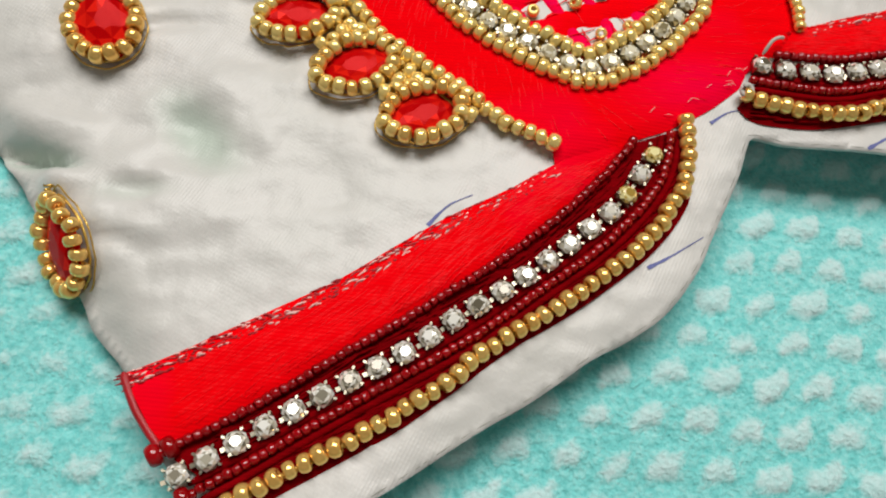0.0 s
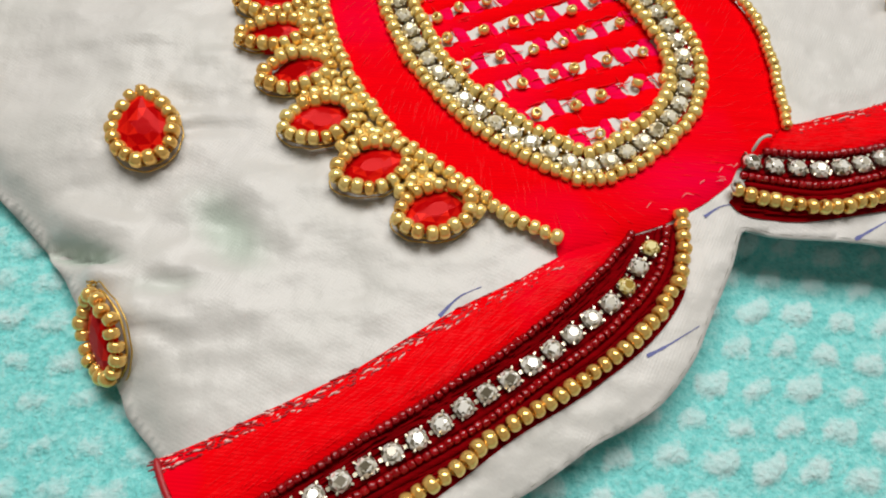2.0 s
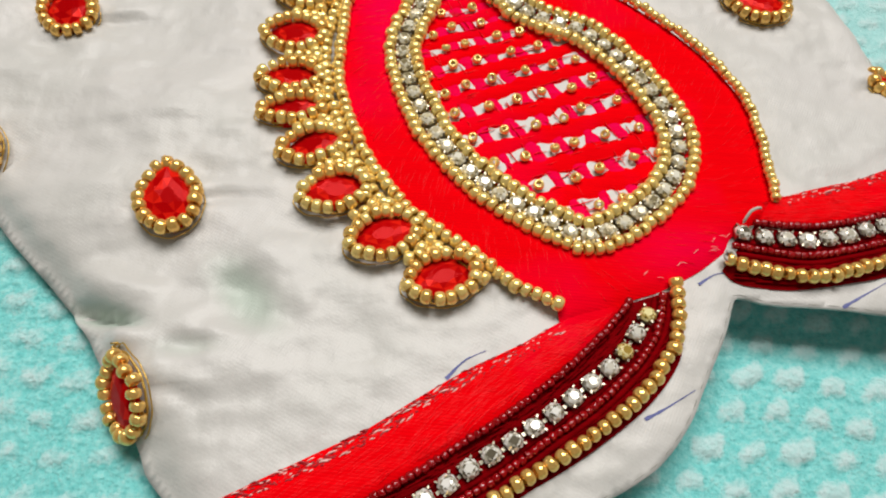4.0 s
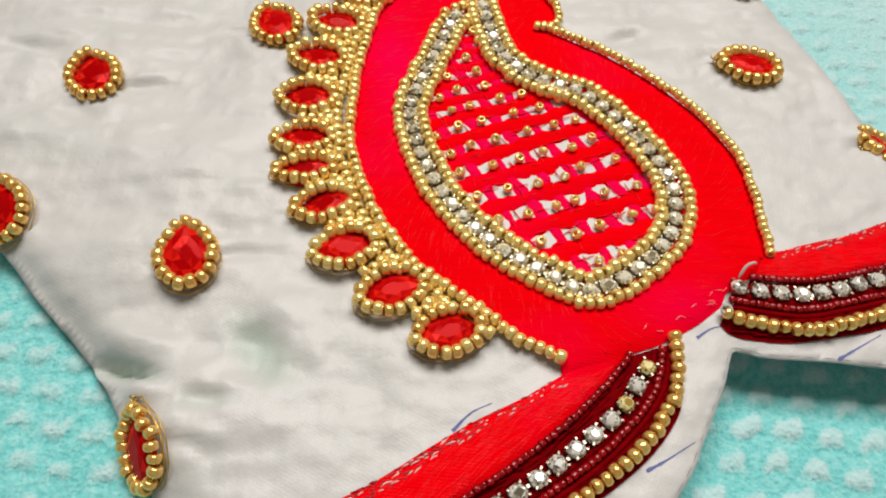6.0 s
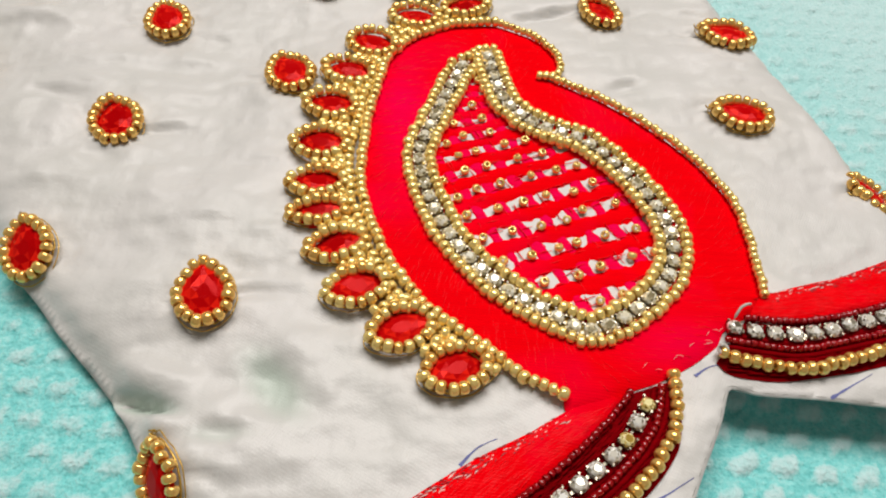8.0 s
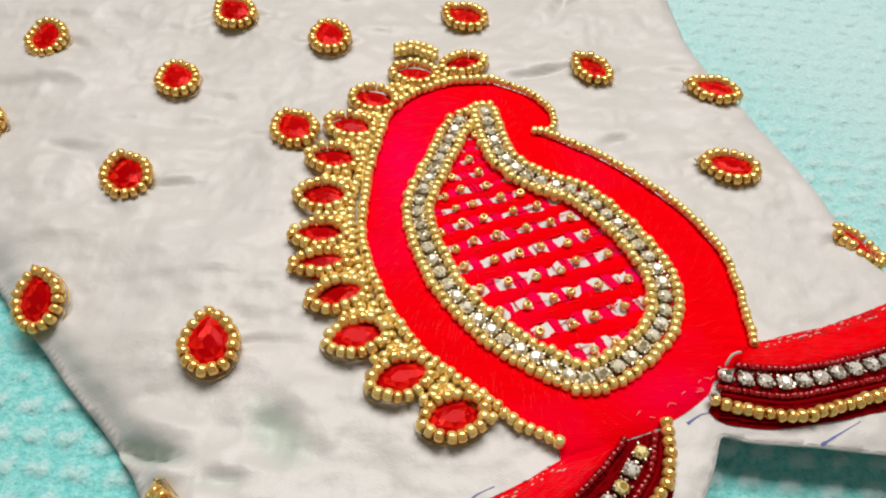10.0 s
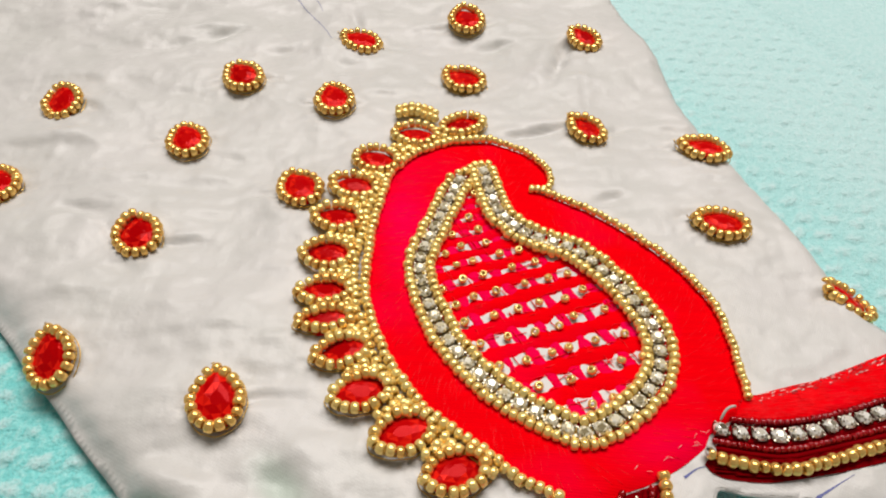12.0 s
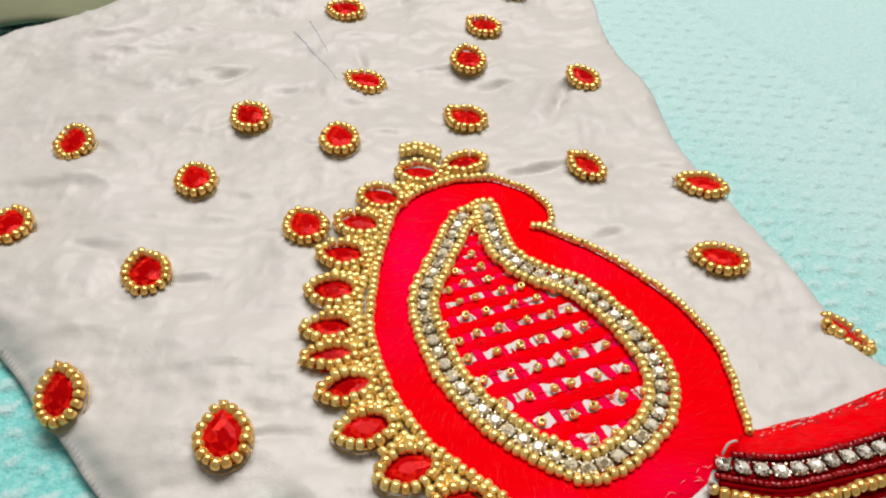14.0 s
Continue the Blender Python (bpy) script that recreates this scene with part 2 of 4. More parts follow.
def mesh_of(name, verts, faces, mat, smooth=True):
    me = bpy.data.meshes.new(name)
    me.from_pydata([tuple(c * MM for c in v) for v in verts], [], faces)
    me.materials.append(mat)
    me.polygons.foreach_set("use_smooth", [smooth] * len(me.polygons))
    me.update()
    return me


def part(name, me, parent, label="", at=None, kind=""):
    ob = new(name, me)
    ob.parent = parent
    if at is not None:
        ob.matrix_basis = at
    if label or kind:
        tagged(ob, label, kind=kind)
    return ob


def thing(name, label, category, group="", at=None):
    ob = new(name)
    ob.empty_display_size = 0.005
    if at is not None:
        ob.matrix_basis = at
    return tagged(ob, label, category, group)


def cut_sheet(outline, cell, height, holes=()):
    """A grid sheet cut to a smooth outline: vertices, faces. height takes arrays x, y, d (distance from the edge)."""
    xs, ys = [p[0] for p in outline], [p[1] for p in outline]
    nx, ny = int((max(xs) - min(xs)) / cell) + 3, int((max(ys) - min(ys)) / cell) + 3
    gx, gy = np.meshgrid(min(xs) - cell + cell * np.arange(nx + 1), min(ys) - cell + cell * np.arange(ny + 1), indexing="ij")
    cx, cy = gx[:-1, :-1] + cell / 2, gy[:-1, :-1] + cell / 2
    keep = inside(cx, cy, outline)
    for hole in holes:
        keep &= ~inside(cx, cy, hole)
    uses = np.zeros(gx.shape, int)
    for i, j in ((0, 0), (1, 0), (0, 1), (1, 1)):
        uses[i:nx + i, j:ny + j] += keep
    d, bx, by = nearest(gx, gy, outline)
    for hole in holes:
        d2, hx, hy = nearest(gx, gy, hole)
        m = d2 < d
        d[m], bx[m], by[m] = d2[m], hx[m], hy[m]
    rim = (uses > 0) & (uses < 4)
    gx[rim], gy[rim], d[rim] = bx[rim], by[rim], 0
    index = -np.ones(gx.shape, int)
    used = uses > 0
    index[used] = np.arange(used.sum())
    z = height(gx[used], gy[used], d[used])
    verts = list(zip(gx[used].tolist(), gy[used].tolist(), z.tolist()))
    a, b, c, e = index[:-1, :-1][keep], index[1:, :-1][keep], index[1:, 1:][keep], index[:-1, 1:][keep]
    return verts, np.stack([a, b, c, e], 1).tolist()


def tube(pts3, radius, sides=6, closed=False):
    """A round thread along 3D points."""
    verts, faces = [], []
    n = len(pts3)
    p = [Vector(q) for q in pts3]
    for i in range(n):
        t = (p[(i + 1) % n] - p[i - 1]) if closed else (p[min(i + 1, n - 1)] - p[max(i - 1, 0)])
        t.normalize()
        side = t.cross(Vector((0, 0, 1)))
        side = side.normalized() if side.length > 1e-4 else Vector((1, 0, 0))
        up = side.cross(t)
        r = radius * (1 if closed or 0 < i < n - 1 else 0.4)
        for k in range(sides):
            a = 2 * math.pi * k / sides
            verts.append(tuple(p[i] + side * (r * math.cos(a)) + up * (r * math.sin(a))))
    for i in range(n if closed else n - 1):
        for k in range(sides):
            j = (i + 1) % n
            faces.append((i * sides + k, i * sides + (k + 1) % sides, j * sides + (k + 1) % sides, j * sides + k))
    return verts, faces


def joined(pieces):
    verts, faces = [], []
    for v, f in pieces:
        base = len(verts)
        verts += v
        faces += [tuple(i + base for i in q) for q in f]
    return verts, faces


def loft(left, right, across, rise, z0, ripple=0.0):
    """A bulging strip between two curves of equal count."""
    verts, faces = [], []
    for i, (a, b) in enumerate(zip(left, right)):
        for k in range(across + 1):
            f = k / across
            p = a.lerp(b, f)
            z = z0 + rise * (1 - (2 * f - 1) ** 4) + ripple * noise.noise(Vector((p.x * 0.35, p.y * 0.35, 3)))
            verts.append((p.x, p.y, z))
    w = across + 1
    for i in range(len(left) - 1):
        for k in range(across):
            faces.append((i * w + k, i * w + k + 1, (i + 1) * w + k + 1, (i + 1) * w + k))
    return verts, faces


def evenly(points, count):
    pts = spline(points, 0.3)
    return [pts[round(i * (len(pts) - 1) / (count - 1))] for i in range(count)]


# ---- the plan of the sleeve ----
LEFT_EDGE = [(-39.6, -45), (-44.2, -38.8), (-48, -32.1), (-52, -27.8), (-54, -24), (-61, -13), (-65.5, -7.4), (-70, -2.7),
             (-75.5, 2.6), (-82, 9.5), (-88, 15), (-97.5, 25), (-125, 48), (-165, 72)]
TOP_EDGE = [(-182, 98), (-160, 119), (-143, 127), (-132, 135), (-118, 143), (-97, 164), (-40, 182), (8, 176)]
RIGHT_EDGE = [(22, 152), (23.5, 132.7), (27, 119), (31.6, 100.6), (35, 82.8), (41.4, 66), (46.7, 52.5), (50.5, 39), (53.5, 29), (58, 20), (64, 8)]
HEM = [(62, -9.5), (50, -8.6), (40.2, -7.4), (31.2, -6.6), (24.5, -6.2), (20.6, -5.2), (19.9, -5.6), (17.4, -11.3), (14.7, -16.1), (11.8, -21.4),
       (7.8, -26.2), (3.3, -29.2), (-0.7, -31.2), (-6.8, -35.2), (-12.5, -38.3), (-18.6, -42.1), (-25.2, -46.1), (-34, -52)]
OUTLINE = spline(LEFT_EDGE + TOP_EDGE + RIGHT_EDGE + HEM, 1.0, closed=True)
BODY_LEFT = [(-9.9, 70.6), (-16, 70.2), (-20.8, 68.9), (-26.2, 65.3), (-30.1, 60.1), (-31.8, 52.7), (-32.9, 45), (-33.5, 37.9), (-33.3, 31.3),
             (-32.2, 25.1), (-29.8, 18.2), (-26.5, 12.2), (-22, 6.5), (-18, 3.2), (-14.4, 0.5), (-11.3, -2), (-9.1, -4.2), (-6.1, -5.8), (-3.3, -6.8)]
BODY_BACK = [(-9.9, 70.6), (-2.8, 66.9), (0.6, 62.8), (1.8, 58.9), (0.9, 56.1), (-2.2, 55.7)]
BODY_RIGHT = [(-2.2, 55.7), (1.3, 54.6), (3.9, 52.9), (10.1, 48.8), (15.7, 43.8), (21, 37.9), (24.1, 33.3), (27.2, 26.3), (27.9, 19.3), (27.9, 13.9), (27.9, 9.3)]
NECK = [(26.5, 6.5), (23.4, 5.0), (20.7, 3.2), (19.5, 1.0), (16.2, -1.5), (13.0, -3.4), (9.5, -5.0), (6.4, -6.0), (1.5, -8.2), (-3.2, -9.0)]
LOOP = [(-11.7, 60.6), (-10.6, 55.1), (-9.2, 49.6), (-6.2, 45.3), (-1.6, 42.1), (3.5, 40), (7.2, 36.6), (10.2, 32.6), (12.6, 29), (14.8, 24.5), (15.8, 20.5),
        (15.5, 16), (14.2, 12.3), (11.3, 8.8), (7.7, 5.8), (3.8, 3.5), (0.6, 2.8), (-2.1, 4.2), (-5.8, 6.5), (-10, 9.2), (-14.3, 13.3), (-18.4, 18.8),
        (-21.2, 24.5), (-23.2, 30.7), (-23.9, 36.6), (-22.7, 41.1), (-20.8, 46.2), (-18.8, 51.9), (-16.4, 57.9)]
BODY = spline(BODY_LEFT[::-1], 0.8) + spline(BODY_BACK, 0.8)[1:] + spline(BODY_RIGHT, 0.8)[1:] + [Vector(p) for p in NECK]

# drops on the plain cloth: place and turn
SCATTER = [(-54.6, 8.1, 14), (-55.8, -18.5, 10), (-83.5, 16.5, 18), (-108, 56.4, 15), (-76.7, 43.3, 26), (-48.1, 56.2, 30), (-73.7, 70.5, 25), (-104.1, 83.1, 20),
           (-65.6, 91.8, 40), (-43.8, 83.2, 15), (-15, 92.7, 50), (11, 74.4, 35), (35.1, 68.4, 65), (33.1, 46.5, 70), (14.7, 108.4, 30), (-39.9, 107.7, 60),
           (-13.9, 116.2, 10), (-9.3, 134, 40), (-47.7, 141.8, 70), (52.8, 30.8, 55), (-0.5, 151, 20)]

# petals of the crest: place, lean and half width
CREST = [(-15.6, 75.0, 160), (-25.5, 71.8, 8), (-33.2, 63.8, 20), (-37.2, 55.9, 18), (-39.6, 47.4, 12), (-40.6, 38.2, 4), (-40.2, 29.5, -2), (-39.6, 23.6, -8),
         (-36.0, 17.2, -15), (-32.5, 9.6, -18), (-25.6, 2.8, -22), (-17.8, -3.4, -18)]
WIDE = (3.1, 3.4, 3.6, 3.3, 3.3, 3.3, 2.8, 2.2, 2.8, 3.1, 3.4, 3.4)


def on_petal(p):
    """Whether a plan point lies over the open stone of a crest petal."""
    for (x, y, lean), wide in zip(CREST, WIDE):
        c, q = math.cos(radians(90 - lean)), math.sin(radians(90 - lean))
        u, v = (p.x - x) * c + (p.y - y) * q, (p.y - y) * c - (p.x - x) * q
        if (u / (0.86 * wide)) ** 2 + (v / 4.1) ** 2 < 1:
            return True
    return False


# long creases: from, to, width, height
FOLDS = [((-66.5, -6.3), (-55, -9.4), 0.95, -2.7), ((-66, -2.2), (-53, -5.8), 2.3, 1.2), ((-60, -11.2), (-54, -11.6), 1.8, 0.9),
         ((-48, -0.6), (-38.6, -9.4), 3.8, -0.9), ((-44, 3.4), (-36.2, -2.8), 2.4, 0.5), ((-36.2, -2.8), (-34.6, -10), 2.4, 0.5), ((-52, -12.4), (-46, -12.6), 1.8, -1.5),
         ((-60, 62), (-85, 60), 3.0, 0.6), ((-95, 51.5), (-84, 49), 1.7, -0.9), ((-110, 108), (-60, 118), 6.0, 0.9), ((-88, 105), (-78, 108), 2.2, -0.6), ((-79, 107.6), (-68, 114.4), 1.9, -1.3),
         ((-90, 96), (-125, 92), 3.0, 0.9), ((-112, 118), (-96, 127), 3.0, 1.1), ((-100, 124), (-84, 122), 3.6, -0.8), ((-120, 128), (-104, 136), 2.6, 1.2),
         ((-8, 72.6), (9, 77), 1.3, -1.2), ((4.6, 90), (12, 112), 1.7, -1.3), ((1, 92), (6, 108), 2.6, 0.8), ((-12, 105.6), (-2, 110), 2.0, -0.9), ((9.6, 52.8), (16, 55.2), 1.7, -0.9),
         ((23, 48.6), (31, 51), 1.6, -0.7), ((-47, 52), (-41, 54), 1.3, -0.8), ((-66, 100), (-50, 108), 2.2, -0.5), ((-120, 70), (-90, 74), 3.0, 0.7),
         ((14, 62), (30, 58), 4.0, -0.5), ((-60, 24), (-48, 34), 3.5, 0.5), ((-8, 100), (6, 92), 3.0, 0.6), ((-45, 128), (-38, 104), 1.5, -0.8)]

# green bounce and shade painted into three cloth hollows: place, reach along x and y, turn, strength
HOLLOW_SHADES = [(-43, -5.2, 6.2, 2.9, -48, 0.95), (-61, -7.7, 5.5, 1.5, -15, 1.15), (-49, -12.6, 4.0, 1.3, 0, 0.4)]


def sheet_height(x, y, d):
    """Height of the cloth in mm for arrays of plan points; d is the distance from the cloth's edge."""
    flat_d, _, _ = nearest(x, y, BODY)
    flat_d[inside(x, y, BODY)] = 0
    band_d, _, _ = nearest(x, y, [(-44, -36), (8, -10), (22, 2), (40, 6), (58, 10)], closed=False)
    calm = np.clip((flat_d - 9) / 14, 0, 1) * np.clip((band_d - 11) / 10, 0, 1)
    z = np.zeros_like(x)
    for i in range(len(x)):
        p, q = x[i], y[i]
        a = noise.noise(Vector((p * 0.035 + q * 0.01, q * 0.085, 1.5)))
        b = noise.noise(Vector((p * 0.12 - q * 0.05, q * 0.22 + p * 0.03, 7.5)))
        c = noise.noise(Vector((p * 0.06, q * 0.05, 4.2)))
        z[i] = 1.5 * a + 0.6 * (1 - 2 * abs(b)) * max(0, c + 0.45) + 0.9 * c
    z = z * (0.12 + 0.88 * calm)
    for (ax, ay), (bx, by), w, amp in FOLDS:
        fd, qx, qy = nearest(x, y, [(ax, ay), (bx, by)], closed=False)
        along = np.hypot(qx - ax, qy - ay) / math.hypot(bx - ax, by - ay)
        taper = 0.15 + 0.85 * np.sin(math.pi * along) ** 0.8
        z += 1.3 * amp * taper * np.exp(-(fd / (0.9 * w)) ** 2) * np.clip((flat_d - 1) / 3, 0, 1) * np.clip((band_d - 8) / 6, 0, 1)
    for k, (mx, my, _) in enumerate(SCATTER):
        for side in (-1, 1):
            reach = 7 + 3.5 * math.sin(k * 1.7 + side)
            path = [(mx + side * (3 + reach * f), my + 2.6 * f * math.sin(k * 2.3 + side) + 0.9 * math.sin(5 * f + k)) for f in (0, 0.35, 0.7, 1)]
            fd, qx, _ = nearest(x, y, path, closed=False)
            fade = np.clip(1.15 - np.abs(qx - mx) / (reach + 3), 0, 1)
            z -= 0.85 * fade * np.exp(-(fd / 0.85) ** 2)
            z += 0.24 * fade * np.exp(-((fd - 1.9) / 1.1) ** 2)
    z += np.array([0.34 * noise.noise(Vector((p * 0.20, q * 0.34, 9))) + 0.17 * noise.noise(Vector((p * 0.7, q * 0.6, 5))) for p, q in zip(x, y)])
    rumple = np.clip((y - 80) / 30, 0, 1)
    for i in np.nonzero(rumple > 0)[0]:
        p, q = x[i], y[i]
        z[i] += rumple[i] * (0.9 * (0.5 - abs(noise.noise(Vector((p * 0.045 + q * 0.02, q * 0.08 - p * 0.03, 21))))) + 0.4 * (0.4 - abs(noise.noise(Vector((p * 0.11 + q * 0.05, q * 0.14 - p * 0.04, 33))))))
    far = np.clip((y - 118) / 50, 0, 1)
    z += 5.0 * far * far
    left = np.clip((-(x + 0.9 * y) - 30) / 20, 0, 1) * np.clip((y + 40) / 12, 0, 1)
    roll = 0.4 + 2.4 * left + 2.2 * np.clip((x - 30) / 10, 0, 1) * np.clip((y - 20) / 10, 0, 1)
    return -1.0 + z - roll * np.exp(-(d / (1.5 + 1.5 * left)) ** 2)


@lru_cache(maxsize=None)
def cloth_at(x, y):
    """Height and normal of the cloth at a plan point."""
    px, py = np.array([x, x + 2, x, x - 2, x], float), np.array([y, y, y + 2, y, y - 2], float)
    d, _, _ = nearest(px, py, OUTLINE)
    d = np.where(inside(px, py, OUTLINE), d, 0.0)
    z = sheet_height(px, py, d)
    return z[0], Vector((-(z[1] - z[3]) / 4, -(z[2] - z[4]) / 4, 1)).normalized()


# ---- setting: towel, and an unseen room added to bounce the light ----
def slab(name, lo, hi, mat, label, category):
    bm = bmesh.new()
    bmesh.ops.create_cube(bm, size=1)
    for v in bm.verts:
        v.co = Vector([lo[i] + (v.co[i] + 0.5) * (hi[i] - lo[i]) for i in range(3)])
    me = bpy.data.meshes.new(name)
    bm.to_mesh(me)
    bm.free()
    me.materials.append(mat)
    return tagged(new(name, me), label, category, kind="structure")


slab("floor", (-1.4, -1.2, -0.06), (1.4, 1.6, -0.016), FLOOR, "unseen floor added under the towel", "floor")
slab("wall_north", (-1.4, 1.6, -0.06), (1.4, 1.7, 1.62), PLASTER, "unseen wall added to bounce light", "wall")
slab("wall_south", (-1.4, -1.3, -0.06), (1.4, -1.2, 1.62), PLASTER, "unseen wall added to bounce light", "wall")
slab("wall_east", (1.4, -1.2, -0.06), (1.5, 1.6, 1.62), PLASTER, "unseen wall added to bounce light", "wall")
slab("wall_west", (-1.5, -1.2, -0.06), (-1.4, 1.6, 1.62), PLASTER, "unseen wall added to bounce light", "wall")
slab("ceiling", (-1.4, -1.2, 1.62), (1.4, 1.6, 1.67), PLASTER, "unseen low ceiling added to bounce light", "ceiling")


def towel_height(x, y):
    """The towel's broad level in mm, sinking towards the far right side."""
    return -8.6 + 0.5 * np.sin(x * 0.021 + 1) * np.cos(y * 0.027) + 0.4 * np.sin(x * 0.06 + y * 0.045) + 2.0 * np.exp(-((x - 2) / 20) ** 2 - ((y + 33) / 14) ** 2) - 5.0 / (1 + np.exp(-(x + 0.4 * y - 62) / 12)) + 2.2 / (1 + np.exp((x + 0.5 * y + 56) / 6)) - 0.9 * np.exp(-((x - 34) / 15) ** 2 - ((y + 6) / 8) ** 2)


def make_towel():
    """A terry towel with staggered raised tufts and a plain woven border strip."""
    x0, x1, y0, y1, cell = -210, 190, -120, 300, 0.62
    fine_x = np.arange(x0, x1 + cell, cell)
    fine_y = np.arange(y0, y1 + cell, cell)
    gx, gy = np.meshgrid(fine_x, fine_y, indexing="ij")
    ang = radians(-5.5)
    wob = 0.5 * np.sin(gx * 0.31 + gy * 0.17) + 0.7 * np.sin(gy * 0.43 - gx * 0.12 + 2)
    dx, dy = gx - 21.3, gy + 23.2
    u, v = dx * math.cos(ang) + dy * math.sin(ang) + 0.5 * wob + 2.85, -dx * math.sin(ang) + dy * math.cos(ang) + 0.4 * np.sin(gx * 0.37 + 1) + 0.3 * wob + 2.4
    row = np.floor(v / 4.85)
    uu = (u + 2.6 * np.mod(row, 2)) / 5.7
    fu, fv = uu - np.floor(uu) - 0.5, v / 4.85 - row - 0.5
    chance = np.abs(np.sin(np.floor(uu) * 12.9898 + row * 78.233) * 43758.5453) % 1.0
    fv = fv - (0.22 + 0.22 * chance) * fu - 0.05 * np.sin(9 * fu + 5 * chance)
    tall = 0.25 + 0.12 * fu + 0.05 * (chance - 0.5)

    def soft(d, width):
        return 1 / (1 + np.exp(-d / width))
    frond = soft(0.33 + 0.10 * (chance - 0.5) - np.abs(fu), 0.05) * soft(tall - np.abs(fv), 0.07)
    bite = np.exp(-(((fu - 0.06) / 0.20) ** 2 + ((fv + tall + 0.07) / 0.075) ** 2)) * (0.35 + 0.65 * chance)
    # painted haze grows towards the far right and also fades the tufts
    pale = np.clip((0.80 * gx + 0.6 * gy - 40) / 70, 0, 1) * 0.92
    plain = soft(0.86 * gx + 0.5 * gy - 139, 1.2)
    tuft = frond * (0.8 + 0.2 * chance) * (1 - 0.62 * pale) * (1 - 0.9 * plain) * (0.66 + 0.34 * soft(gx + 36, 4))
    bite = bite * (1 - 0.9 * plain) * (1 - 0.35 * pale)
    jit = np.random.default_rng(3).random(gx.shape)
    border = np.exp(-((gx * 0.86 + gy * 0.5 - 137) / 3.2) ** 2)
    z = towel_height(gx, gy) + 0.55 * tuft - 1.25 * bite + 0.24 * (jit - 0.5) - 1.0 * border
    n = gx.shape[1]
    idx = np.arange(gx.size).reshape(gx.shape)
    faces = np.stack([idx[:-1, :-1], idx[1:, :-1], idx[1:, 1:], idx[:-1, 1:]], -1).reshape(-1, 4).tolist()
    verts = list(zip(gx.ravel().tolist(), gy.ravel().tolist(), z.ravel().tolist()))
    me = mesh_of("pile", verts, faces, TOWEL)
    att = me.attributes.new("puff", "FLOAT", "POINT")
    att.data.foreach_set("value", (tuft * (1 - 0.8 * border)).ravel().astype(np.float32))
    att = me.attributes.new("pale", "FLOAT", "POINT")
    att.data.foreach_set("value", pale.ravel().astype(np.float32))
    towel = thing("towel", "turquoise terry towel with pale raised tufts", "towel")
    part("terry_cloth", me, towel)
    # the folded rim that gives the towel its thickness down to the table
    rim = [(x0, y0), (x1, y0), (x1, y1), (x0, y1)]
    verts = [(x, y, z0) for x, y in rim for z0 in (-16.0, -8.6)]
    faces = [(2 * i, 2 * ((i + 1) % 4), 2 * ((i + 1) % 4) + 1, 2 * i + 1) for i in range(4)] + [(0, 2, 4, 6)]
    part("hemmed_edge", mesh_of("hemmed_edge", verts, faces, TOWEL, False), towel)


make_towel()


def make_olive_cloth():
    xs, ys = np.arange(-260, -90, 3.0), np.arange(140, 290, 3.0)
    gx, gy = np.meshgrid(xs, ys, indexing="ij")
    z = -3.5 + 2.0 * np.sin(gx * 0.09 + gy * 0.05) + 1.5 * np.cos(gy * 0.13)
    idx = np.arange(gx.size).reshape(gx.shape)
    faces = np.stack([idx[:-1, :-1], idx[1:, :-1], idx[1:, 1:], idx[:-1, 1:]], -1).reshape(-1, 4).tolist()
    me = mesh_of("olive_cloth", list(zip(gx.ravel().tolist(), gy.ravel().tolist(), z.ravel().tolist())), faces, OLIVE)
    ob = tagged(new("olive_cloth", me), "dark olive green cloth lying beyond the sleeve", "cloth")
    solid = ob.modifiers.new("thickness", "SOLIDIFY")
    solid.thickness = 0.0012


make_olive_cloth()


